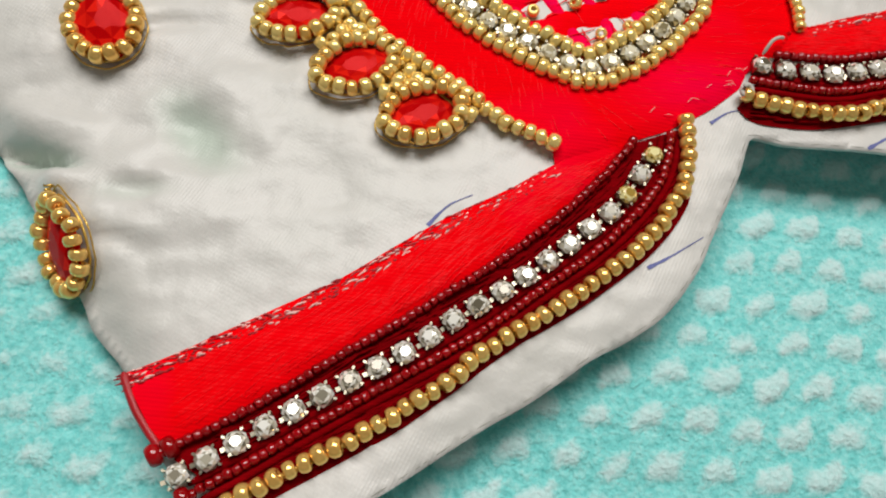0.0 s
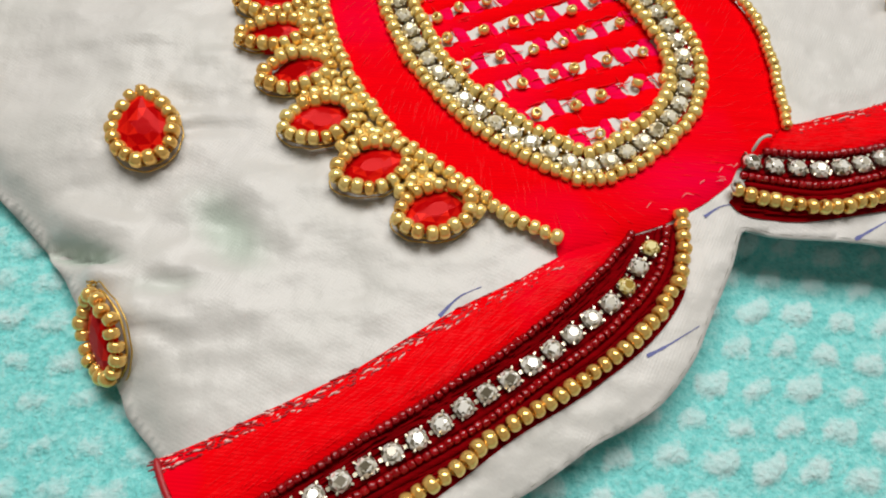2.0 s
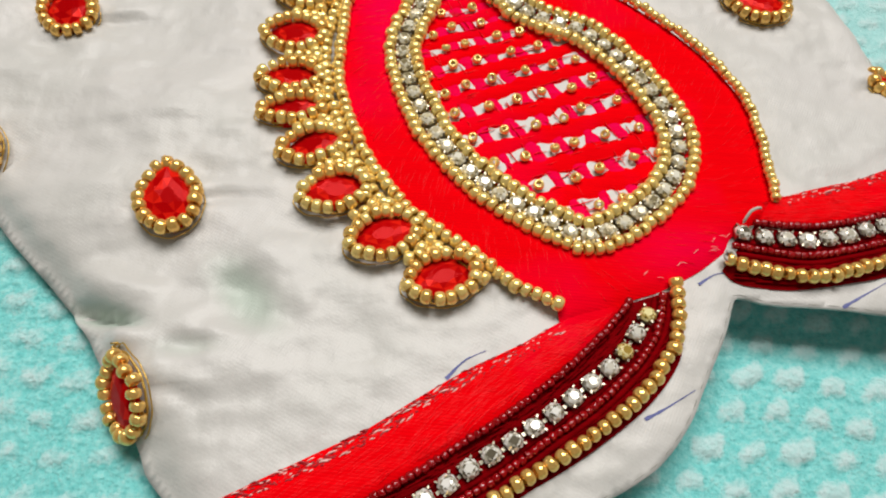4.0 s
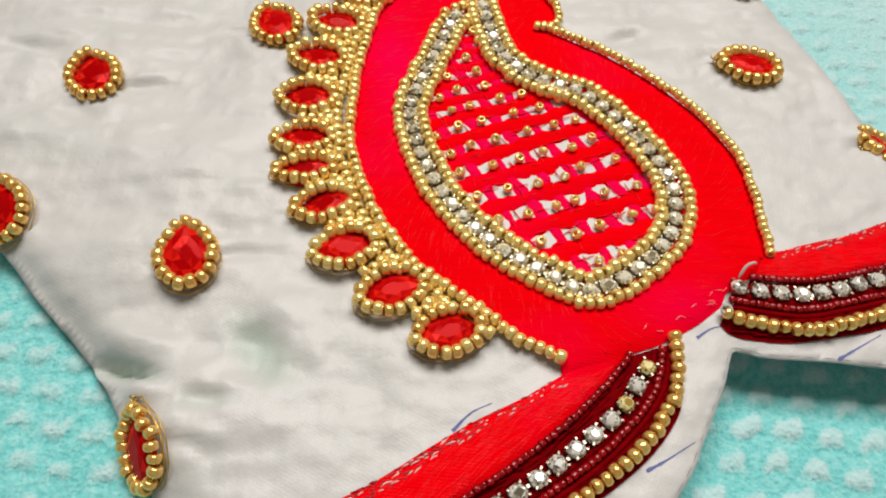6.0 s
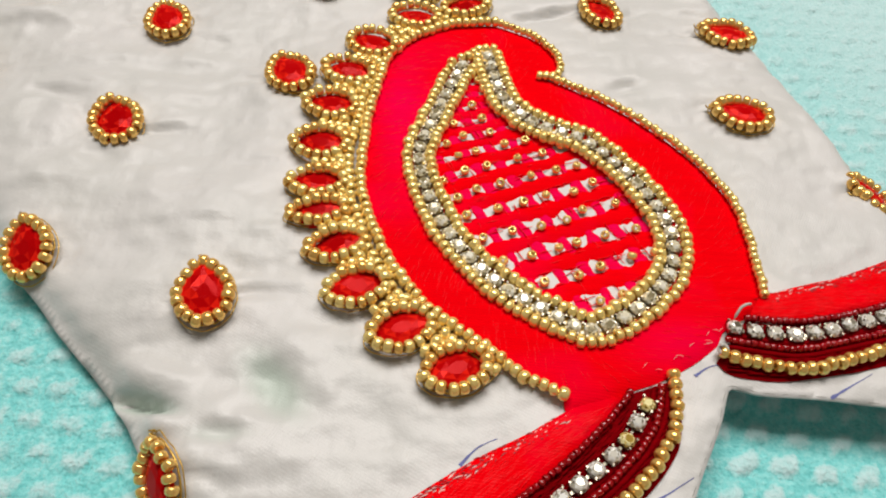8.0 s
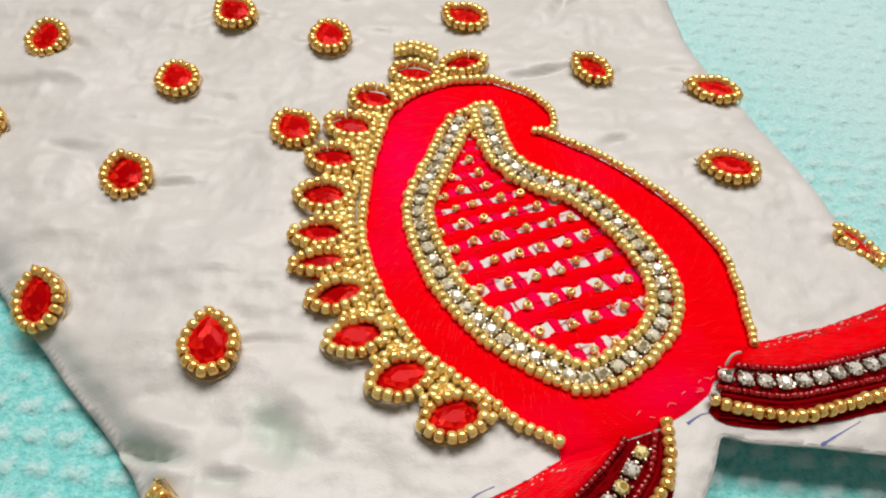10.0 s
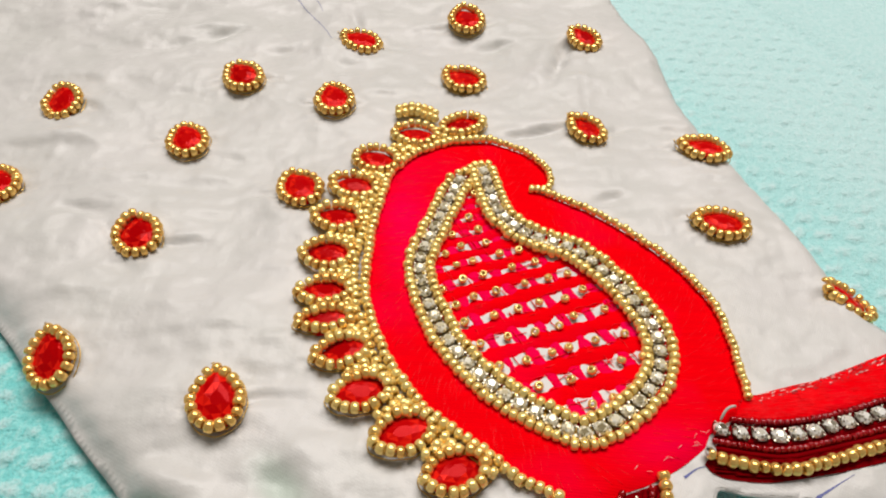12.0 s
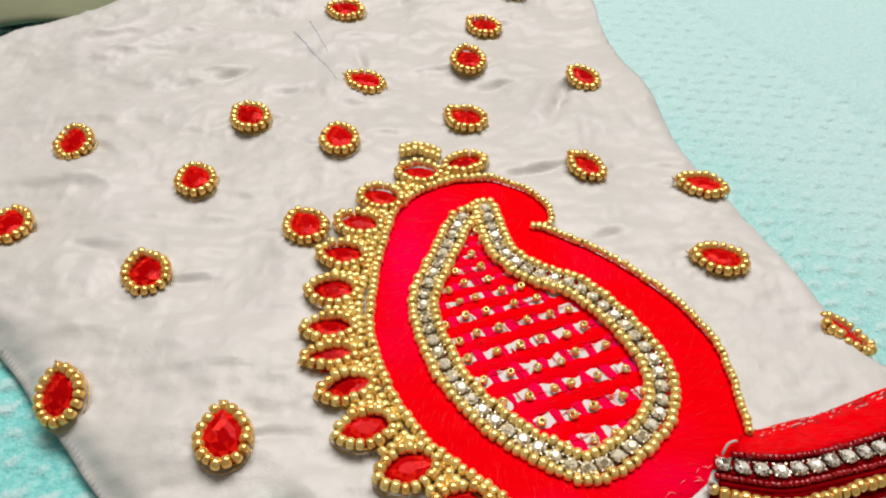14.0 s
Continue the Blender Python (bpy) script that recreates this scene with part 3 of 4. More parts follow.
# ---- the sleeve ----
def make_sleeve():
    sleeve = thing("blouse_sleeve", "creased white satin blouse sleeve lying on the towel", "sleeve")
    verts, faces = cut_sheet(OUTLINE, 0.75, sheet_height)
    top = mesh_of("satin_cloth", verts, faces, WHITE)
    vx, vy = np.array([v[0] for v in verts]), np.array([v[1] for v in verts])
    hollow_shade = np.zeros(len(verts))
    for hx, hy, ru, rv, turn, much in HOLLOW_SHADES:
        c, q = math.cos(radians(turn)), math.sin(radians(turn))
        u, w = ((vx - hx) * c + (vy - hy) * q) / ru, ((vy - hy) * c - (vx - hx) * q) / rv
        hollow_shade += much * np.exp(-(u * u + w * w) ** 1.5)
    top.attributes.new("hollow_shade", "FLOAT", "POINT").data.foreach_set("value", hollow_shade.astype(np.float32))
    cloth = part("satin_cloth", top, sleeve)
    solid = cloth.modifiers.new("thickness", "SOLIDIFY")
    solid.thickness, solid.offset = 0.0003, -1
    # the back layer of the folded sleeve, closing the edge down to the towel
    n = len(OUTLINE)
    rings = [OUTLINE, shifted(OUTLINE, -0.3, True), shifted(OUTLINE, -1.6, True), shifted(OUTLINE, -6.0, True)]
    verts, faces = [], []
    for i, p in enumerate(OUTLINE):
        z, _ = cloth_at(round(p.x, 2), round(p.y, 2))
        ground = float(towel_height(p.x, p.y)) + 0.4
        low = max(ground, z - 2.2)
        for r, h in zip(rings, (z - 0.25, max(ground, z - 1.0), low, ground)):
            verts.append((r[i].x, r[i].y, h))
    for i in range(n):
        j = (i + 1) % n
        for k in range(3):
            faces.append((4 * i + k, 4 * j + k, 4 * j + k + 1, 4 * i + k + 1))
    part("back_layer", mesh_of("back_layer", verts, faces, WHITE), sleeve)
    hem = spline(HEM, 0.8)
    line = shifted(hem, -0.4)
    pts = [(p.x, p.y, cloth_at(round(p.x, 1), round(p.y, 1))[0] + 0.02) for p in line]
    dashes = [tube(pts[i:i + 3], 0.06, 5) for i in range(0, len(pts) - 3, 3)]
    part("hem_seam", mesh_of("hem_seam", *joined(dashes), SEAM), sleeve, "grey running stitch along the hem")
    for mark in ([(-17.4, -16.4), (-15.1, -14.1), (-12.4, -12.7)], [(6.1, -21.3), (8.7, -20.0), (12.8, -17.6)], [(33.8, -6.5), (36.5, -5.0), (40.5, -2.9)], [(15.5, -3.5), (17.5, -2.2), (19.2, -1.8)],
                 [(-61.4, 132.7), (-55.6, 123.9), (-51.1, 117), (-46.9, 107.9)], [(-57.8, 138.9), (-54, 129.7), (-50.9, 122.5)]):
        c = spline(mark, 0.5)
        half = [(0.05 + (0.2 if mark[0][1] < 100 else 0.04) * (1 - i / (len(c) - 1)) ** 2) * (1 + 0.5 * noise.noise(Vector((p.x * 2, p.y * 2, 4)))) for i, p in enumerate(c)]
        side = [Vector((-t.y, t.x)) for t in tangents(c)]
        a, b = [p + n * h for p, n, h in zip(c, side, half)], [p - n * h for p, n, h in zip(c, side, half)]
        verts, faces = loft(a, b, 2, 0.0, 0.0)
        verts = [(x, y, cloth_at(round(x, 1), round(y, 1))[0] + 0.07) for x, y, _ in verts]
        part("pen_mark", mesh_of("pen_mark", verts, faces, INK), sleeve, "faint blue pen line")


make_sleeve()


# ---- bead and stone meshes ----
def bead_mesh(name, mat, radius, half, hole, sides=14):
    """A glass seed bead: a rounded ring, its hole along x."""
    prof = []
    for k in range(9):
        a = math.pi * k / 8
        prof.append((-half * math.cos(a), hole + (radius - hole) * math.sin(a) ** 0.55))
    prof.append((half * 0.5, hole * 0.92))
    prof.append((-half * 0.5, hole * 0.92))
    verts, faces = [], []
    for x, r in prof:
        for s in range(sides):
            t = 2 * math.pi * s / sides
            verts.append((x, r * math.cos(t), r * math.sin(t)))
    m = len(prof)
    for i in range(m):
        j = (i + 1) % m
        for s in range(sides):
            faces.append((i * sides + s, j * sides + s, j * sides + (s + 1) % sides, i * sides + (s + 1) % sides))
    return mesh_of(name, verts, faces, mat)


def gem_mesh(name, mat, a, b, height, drop=0.0, sides=12, table=0.5):
    """A faceted stone: girdle, two rings of crown facets and a flat table, pointed by drop towards +y."""
    verts, faces = [], []
    rings = [(0.9, -0.3), (1.0, 0.0), (0.84, 0.5), (0.5 + 0.5 * table - 0.08, 0.84), (table, 1.0)]
    for k, (f, z) in enumerate(rings):
        for s in range(sides):
            t = 2 * math.pi * (s + 0.5 * (k % 2)) / sides
            w = 1 - drop * max(0, math.sin(t)) ** 2
            verts.append((a * f * math.cos(t) * w, b * f * math.sin(t) * (1 + 0.35 * drop * max(0, math.sin(t)) ** 3), z * height))
    for k in range(len(rings) - 1):
        for s in range(sides):
            p, q = k * sides, (k + 1) * sides
            n = (s + 1) % sides
            if k % 2 == 0:
                faces += [(p + s, p + n, q + s), (p + n, q + n, q + s)]
            else:
                faces += [(p + s, q + n, q + s), (p + s, p + n, q + n)]
    faces.append(tuple(range((len(rings) - 1) * sides, len(rings) * sides)))
    loose = [verts[i] for f in faces for i in f]
    ends = np.cumsum([0] + [len(f) for f in faces])
    faces = [tuple(range(p, q)) for p, q in zip(ends, ends[1:])]
    return mesh_of(name, loose, faces, mat, False)


def cup_mesh(name, mat, r):
    """A square claw cup with four prongs bent over the stone."""
    verts, faces = [], []

    def box(cx, cy, cz, sx, sy, sz):
        base = len(verts)
        for dx in (-1, 1):
            for dy in (-1, 1):
                for dz in (-1, 1):
                    verts.append((cx + dx * sx, cy + dy * sy, cz + dz * sz))
        for f in ((0, 1, 3, 2), (4, 6, 7, 5), (0, 4, 5, 1), (2, 3, 7, 6), (0, 2, 6, 4), (1, 5, 7, 3)):
            faces.append(tuple(base + i for i in f))
    box(0, 0, -0.55, r * 0.78, r * 0.78, 0.25)
    for sx, sy in ((1, 1), (1, -1), (-1, 1), (-1, -1)):
        box(sx * r * 0.78, sy * r * 0.78, -0.05, 0.11, 0.11, 0.45)
        box(sx * r * 0.70, sy * r * 0.70, 0.36, 0.11, 0.11, 0.06)
    box(r * 1.12, 0, -0.55, 0.25, 0.22, 0.12)
    return mesh_of(name, verts, faces, mat, False)


BEADS = [bead_mesh("gold_bead", GOLD, r, h, 0.42) for r, h in ((1.01, 0.68), (0.94, 0.60), (1.07, 0.76))]
SMALL_BEADS = [bead_mesh("small_gold_bead", PALE_GOLD, r, h, 0.40) for r, h in ((0.98, 0.66), (0.92, 0.60), (1.02, 0.70))]
EDGE_BEADS = [bead_mesh("edge_gold_bead", PALE_GOLD, r, h, 0.34) for r, h in ((0.78, 0.54), (0.72, 0.50))]
BAND_BEADS = [bead_mesh("band_gold_bead", GOLD, r, h, 0.36) for r, h in ((0.98, 0.66), (0.90, 0.60), (1.02, 0.72))]
TINY = [bead_mesh("garnet_bead", GARNET, r, h, 0.25, 10) for r, h in ((0.54, 0.48), (0.50, 0.44))]
END_BEAD = bead_mesh("end_bead", GARNET, 1.15, 0.75, 0.3)
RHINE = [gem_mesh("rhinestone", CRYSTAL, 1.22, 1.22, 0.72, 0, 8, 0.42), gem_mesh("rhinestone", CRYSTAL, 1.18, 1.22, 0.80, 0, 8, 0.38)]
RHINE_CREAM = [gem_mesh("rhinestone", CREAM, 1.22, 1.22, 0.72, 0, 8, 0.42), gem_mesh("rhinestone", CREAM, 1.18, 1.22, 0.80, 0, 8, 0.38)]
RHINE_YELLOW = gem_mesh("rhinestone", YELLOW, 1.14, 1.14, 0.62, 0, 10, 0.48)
CUP = cup_mesh("claw_cup", SILVER, 1.22)


def turn_to(x, y, z, angle, tilt=0.0, roll=0.0):
    return Matrix.Translation((x * MM, y * MM, z * MM)) @ Matrix.Rotation(angle, 4, "Z") @ Matrix.Rotation(tilt, 4, "Y") @ Matrix.Rotation(roll, 4, "X")


def string_beads(parent, pts, meshes, name, z, wobble=0.22, closed=False, lean=0.32, clear=False):
    """One bead at each point, its hole along the string."""
    for p, t in zip(pts, tangents(pts, closed)):
        if clear and on_petal(p):
            continue
        n = Vector((-t.y, t.x)) * rng.uniform(-wobble, wobble)
        zz = z(p) if callable(z) else z
        part(name, rng.choice(meshes), parent, at=turn_to(p.x + n.x, p.y + n.y, zz + rng.uniform(-0.06, 0.08), math.atan2(t.y, t.x) + rng.uniform(-lean, lean), rng.uniform(-lean, lean), rng.uniform(0, 6.28)))


def thread_along(pts, z, radius, mat, name, parent, closed=False, label=""):
    pts3 = [(p.x, p.y, z(p) if callable(z) else z) for p in pts]
    return part(name, mesh_of(name, *tube(pts3, radius, 6, closed), mat), parent, label)


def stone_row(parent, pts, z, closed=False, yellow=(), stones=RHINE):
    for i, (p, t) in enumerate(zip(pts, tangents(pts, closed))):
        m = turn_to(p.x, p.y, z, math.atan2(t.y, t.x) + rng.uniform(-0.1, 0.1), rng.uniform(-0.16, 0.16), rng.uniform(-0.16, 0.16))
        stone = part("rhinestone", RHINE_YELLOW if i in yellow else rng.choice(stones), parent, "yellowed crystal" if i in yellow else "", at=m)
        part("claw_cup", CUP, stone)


def strands(name, parent, starts, heading, length, z, radius=0.12, mat=None):
    """Short silk strands laid over a satin surface; heading(p) is the thread's direction there."""
    bag = []
    for p in starts:
        d = heading(p)
        d = Vector((d.x * math.cos(w := rng.uniform(-0.12, 0.12)) - d.y * math.sin(w), d.x * math.sin(w) + d.y * math.cos(w)))
        half = length * rng.uniform(0.3, 0.6)
        h = z(p) if callable(z) else z
        lift = rng.uniform(-0.12, -0.04)
        bag.append(tube([(p.x - d.x * half, p.y - d.y * half, h - 0.12), (p.x - d.x * half * 0.3, p.y - d.y * half * 0.3, h + lift), (p.x + d.x * half * 0.3, p.y + d.y * half * 0.3, h + lift), (p.x + d.x * half, p.y + d.y * half, h - 0.12)], radius, 4))
    return part(name, mesh_of(name, *joined(bag), mat or FLOSS), parent, kind="stuff")


# ---- peacock body ----
def make_peacock():
    bird = thing("peacock_motif", "red silk peacock body edged with gold beads", "embroidery")
    loop = spline(LOOP, 1.0, closed=True)
    core = shifted(loop, 1.6, True)

    def pad(x, y, d):
        z = -0.75 + 0.75 * (1 - np.exp(-d / 1.1))
        return z + np.array([0.10 * noise.noise(Vector((p * 0.3, q * 0.3, 2))) for p, q in zip(x, y)])

    verts, faces = cut_sheet(BODY, 0.8, pad, holes=[loop])
    fill = mesh_of("satin_fill", verts, faces, RED)
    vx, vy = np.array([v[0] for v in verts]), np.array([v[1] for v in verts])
    # where slanted threads shine pink: the sheen is painted as colour
    pink_sheen = 1.0 * np.exp(-((vx + 27) / 4.5) ** 2 - ((vy - 46) / 16) ** 2) + 0.7 * np.exp(-((vx - 14) / 7) ** 2 - ((vy - 1) / 4) ** 2) + 0.3 * np.exp(-((vx + 20) / 5) ** 2 - ((vy - 62) / 5) ** 2)
    fill.attributes.new("pink_sheen", "FLOAT", "POINT").data.foreach_set("value", pink_sheen.astype(np.float32))
    part("satin_fill", fill, bird)
    px, py = np.array([(rng.uniform(-33, 28), rng.uniform(-9, 71)) for _ in range(3000)]).T
    keep = inside(px, py, BODY) & ~inside(px, py, loop)
    db, _, _ = nearest(px, py, BODY)
    dl, lx, ly = nearest(px, py, loop)
    keep &= (db > 2.3) & (dl > 1.4)
    spots = [Vector(p) for p in zip(px[keep], py[keep])]
    away = {(p.x, p.y): (p - Vector(q)).normalized() for p, q in zip(spots, zip(lx[keep], ly[keep]))}

    def outward(p):
        d = away[p.x, p.y]
        return Vector((d.x * 0.8 - d.y * 0.6, d.x * 0.6 + d.y * 0.8))
    depth = {(p.x, p.y): float(e) for p, e in zip(spots, np.minimum(db, dl)[keep])}
    strands("silk_floss", bird, spots, outward, 3.6, lambda p: -0.75 * math.exp(-depth[p.x, p.y] / 1.1) + 0.10 * noise.noise(Vector((p.x * 0.3, p.y * 0.3, 2))) + 0.03, 0.07)
    left = spline(BODY_LEFT, 1.42)
    string_beads(thread_along(left, 0.0, 0.3, ZARI, "border_thread", bird), left, SMALL_BEADS, "gold_bead", 0.35)
    back = spline(BODY_BACK, 1.2)
    string_beads(thread_along(back, 0.0, 0.3, ZARI, "border_thread", bird), back, EDGE_BEADS, "gold_bead", 0.3)
    right = spline(BODY_RIGHT, 1.1)
    string_beads(thread_along(right, 0.0, 0.3, ZARI, "border_thread", bird), right, EDGE_BEADS, "gold_bead", 0.3)
    outer = shifted(spline(BODY_LEFT[1:16], 1.5), -1.9)
    string_beads(thread_along(outer, -0.2, 0.3, ZARI, "border_thread", bird), outer, SMALL_BEADS, "gold_bead", 0.2, 0.3, lean=0.4, clear=True)
    filler = shifted(spline(BODY_LEFT[2:15], 1.7), -3.6)
    string_beads(thread_along(filler, -0.4, 0.3, ZARI, "border_thread", bird), filler, SMALL_BEADS, "gold_bead", 0.5, 0.6, lean=0.8, clear=True)
    # glints at the neck, put in as short pale thread bits
    bits = []
    for _ in range(11):
        f = rng.random()
        x, y = 9 + 13 * f + rng.uniform(-1, 1), -3.6 + 7.5 * f + rng.uniform(-0.5, 1.2)
        a = rng.uniform(-0.4, 1.0)
        bits.append(tube([(x, y, 0.02), (x + 0.5 * math.cos(a), y + 0.5 * math.sin(a), 0.2), (x + math.cos(a), y + math.sin(a), 0.02)], 0.045, 4))
    part("neck_glints", mesh_of("neck_glints", *joined(bits), GLINT_PAINT), bird, kind="stuff")


make_peacock()


def make_loop():
    ring = thing("rhinestone_leaf", "leaf ring of clear rhinestones between gold bead rows", "embroidery")
    loop = spline(LOOP, 2.72)
    fine = spline(LOOP, 0.8)
    a, b = shifted(fine, 1.9), shifted(fine, -1.9)
    part("backing", mesh_of("backing", *loft(a, b, 4, 0.25, -0.55), ZARI), ring, "dull gold thread backing")
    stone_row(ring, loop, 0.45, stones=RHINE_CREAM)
    for side, z in ((2.05, 0.35), (-2.05, 0.4)):
        row = spline([(p.x, p.y) for p in shifted(spline(LOOP, 4.0), side)], 1.42)
        string_beads(thread_along(row, 0.1, 0.3, ZARI, "bead_thread", ring), row, SMALL_BEADS, "gold_bead", z)
    tip = spline([(-16.6, 59.8), (-14.6, 61.0), (-12.8, 62.6), (-10.6, 62.4)], 1.4)
    string_beads(thread_along(tip, 0.1, 0.3, ZARI, "bead_thread", ring), tip, SMALL_BEADS, "gold_bead", 0.4)


make_loop()


def make_lattice():
    """Crossed floss bands inside the leaf, white cloth windows between them, a bead at each window."""
    lattice = thing("floss_lattice", "crossed red and pink floss lattice with small gold beads", "embroidery")
    core = shifted(spline(LOOP, 1.0, closed=True), 0.8, True)
    origin, a, b = Vector((-2.4, 17.2)), Vector((4.15, 1.45)), Vector((2.65, -4.6))

    def even(k):
        return k

    def closing(k):
        """Rows draw closer together towards the tip of the leaf."""
        return k if k > 0 else -(1 - 0.93 ** -k) / 0.07

    def bands(name, along, step, width, mat, z0, shift, spacing):
        d = along.normalized()
        for k in range(-18, 13):
            mid = origin + step * spacing(k + 0.5) + shift
            room = spacing(k + 1) - spacing(k)
            run = [mid + d * (0.6 * s) for s in range(-80, 81)]
            ok = inside(np.array([p.x for p in run]), np.array([p.y for p in run]), core)
            run = [p for p, o in zip(run, ok) if o]
            if len(run) < 4:
                continue
            w = [width / 2 * room * (1 + 0.45 * noise.noise(Vector((p.x * 0.5, p.y * 0.5, k))) + 0.34 * noise.noise(Vector((p.x * 0.9, p.y * 0.9, k + 40))) + 0.006 * (p.y - 18)) for p in run]
            n = Vector((-d.y, d.x))
            run = [p + n * 0.55 * noise.noise(Vector((p.x * 0.22, p.y * 0.22, k * 3.7))) for p in run]
            left, right = [p + n * q for p, q in zip(run, w)], [p - n * q for p, q in zip(run, w)]
            part(name, mesh_of(name, *loft(left, right, 5, 0.30, z0, 0.08), mat), lattice)
    # extra white sheet, raised so the windows sit less in shade
    verts, faces = cut_sheet(core, 1.2, lambda x, y, d: -0.66 + 0.0 * x)
    part("ground_cloth", mesh_of("ground_cloth", verts, faces, WHITE), lattice, "raised white sheet added behind the lattice windows")
    bands("pink_band", b, a, 2.2, PINK, -0.80, Vector((0, 0)), even)
    bands("red_band", a, b, 3.25, RED, -0.68, Vector((0.2, 0.5)), closing)
    stray = []
    for i in range(-9, 10):
        for j in range(-17, 6):
            for _ in range(3):
                c = origin + a * (i + rng.uniform(-0.5, 0.5)) + b * closing(j + rng.uniform(-0.4, 0.4))
                q = np.array([c.x]), np.array([c.y])
                if inside(*q, core)[0] and nearest(*q, core)[0][0] > 2.0:
                    d = (a if rng.random() < 0.7 else b).normalized() * rng.uniform(0.9, 2.0)
                    e = Vector((rng.uniform(-0.4, 0.4), rng.uniform(-0.4, 0.4)))
                    stray.append(tube([(c.x - d.x, c.y - d.y, -0.5), (c.x + e.x, c.y + e.y, -0.32), (c.x + d.x, c.y + d.y, -0.5)], 0.11, 4))
            p = origin + a * i + b * closing(j) + Vector((rng.uniform(-0.8, 0.8), rng.uniform(-0.5, 0.6)))
            q = np.array([p.x]), np.array([p.y])
            if inside(*q, core)[0] and nearest(*q, core)[0][0] > 1.4:
                part("gold_bead", rng.choice(EDGE_BEADS), lattice, at=turn_to(p.x, p.y, 0.05, rng.uniform(0, 6.28), rng.uniform(0.7, 1.5)))
    part("stray_floss", mesh_of("stray_floss", *joined(stray), FLOSS), lattice, "loose red floss strands", kind="stuff")


make_lattice()


# ---- crest petals and scattered drops ----
def ring_of(a, b, drop, count):
    pts = []
    for k in range(160):
        t = 2 * math.pi * k / 160
        w = 1 - drop * max(0, math.sin(t)) ** 2
        pts.append((a * math.cos(t) * w, b * math.sin(t) * (1 + 0.2 * drop * max(0, math.sin(t)))))
    length = sum(math.dist(p, q) for p, q in zip(pts, pts[1:] + pts[:1]))
    return spline(pts[::8], length / count, closed=True)


def make_drop(name, label, group, a, b, drop, count, stone, m, lift=0.0, beads=BEADS):
    """A faceted red stone in a ring of gold beads on a gold thread outline."""
    drop_ob = thing(name, label, "bead motif", group, m)
    ring = ring_of(a, b, drop, count)
    part("red_stone", stone, drop_ob, "faceted red glass", at=turn_to(0, -0.1, 0.05 - 2.2 * lift, rng.uniform(-0.2, 0.2), rng.uniform(-0.15, 0.15), rng.uniform(-0.15, 0.15)))
    # couched gold thread round the foot, and its twisted end at the point
    for grow, low, thick in ((1.06, -0.45, 0.16), (1.22, -0.62, 0.10)):
        base = [p * rng.uniform(0.97, 1.04) for p in ring_of(a * grow, b * grow, drop, 26)]
        thread_along(spline(base, 0.6, True), low, thick, ZARI, "thread_outline", drop_ob, True)
    top = b * (1 + 0.2 * drop) + 0.4
    if drop > 0.3:
        twist = [(0.45 * math.sin(k * 1.9) + rng.uniform(-0.1, 0.1), top + 0.12 * k, 0.1 + 0.5 * math.cos(k * 1.3)) for k in range(11)]
        part("thread_end", mesh_of("thread_end", *tube(twist, 0.13, 5), ZARI), drop_ob, "twisted gold thread end")
    for p, t in zip(ring, tangents(ring, True)):
        part("gold_bead", rng.choice(beads), drop_ob, at=turn_to(p.x + rng.uniform(-0.12, 0.12), p.y + rng.uniform(-0.12, 0.12), 0.62 + lift + rng.uniform(-0.18, 0.25), math.atan2(t.y, t.x) + rng.uniform(-0.15, 0.15), rng.uniform(-0.15, 0.15), rng.uniform(0, 6)))
    return drop_ob


def lie_on_cloth(x, y, angle, rise=0.5):
    z, n = cloth_at(x, y)
    if -55 < x < 45:
        n = n.lerp(Vector((0, 0, 1)), 0.6).normalized()
    q = Vector((0, 0, 1)).rotation_difference(n)
    return Matrix.Translation((x * MM, y * MM, (z + rise) * MM)) @ q.to_matrix().to_4x4() @ Matrix.Rotation(radians(angle), 4, "Z")


DROP_STONES = [gem_mesh("red_stone", GEM, 3.8, 4.7, h, 0.42, n, t) for h, n, t in ((1.15, 8, 0.34), (1.25, 9, 0.30), (1.05, 8, 0.26))]
SLIM_STONES = [gem_mesh("red_stone", GEM, 3.0, 4.3, h, 0.46, 8, t) for h, t in ((1.15, 0.32), (1.05, 0.28))]
PETAL_STONE = gem_mesh("red_stone", GEM, 2.9, 4.4, 0.9, 0.2, 8, 0.34)
for x, y, angle in SCATTER:
    tilted, slim = x < -55 and y < -10, x > 5
    a, b = (3.75, 4.75) if not slim else (2.9, 4.3) if x < 20 else (3.2, 4.6)
    make_drop("drop_motif", "red faceted drop stone ringed with gold beads, tilted over the edge" if tilted else "slim red drop stone ringed with gold beads on satin" if slim else "red faceted drop stone ringed with gold beads on satin",
              "drops scattered on the sleeve", a, b, 0.38, round((a + b) * 2.02), rng.choice(SLIM_STONES if slim else DROP_STONES), lie_on_cloth(x, y, angle) @ Matrix.Rotation(radians(-19 if tilted else 0), 4, "Y"))

for (x, y, lean), wide in zip(CREST, WIDE):
    make_drop("crest_petal", "red stone petal ringed with gold beads on the crest", "petals of the crest", 0.94 * wide, 4.5, 0.2, round((wide + 4.5) * 2.05), PETAL_STONE,
              turn_to(x, y, 0.1, radians(90 - lean)), 0.15, SMALL_BEADS + BEADS)


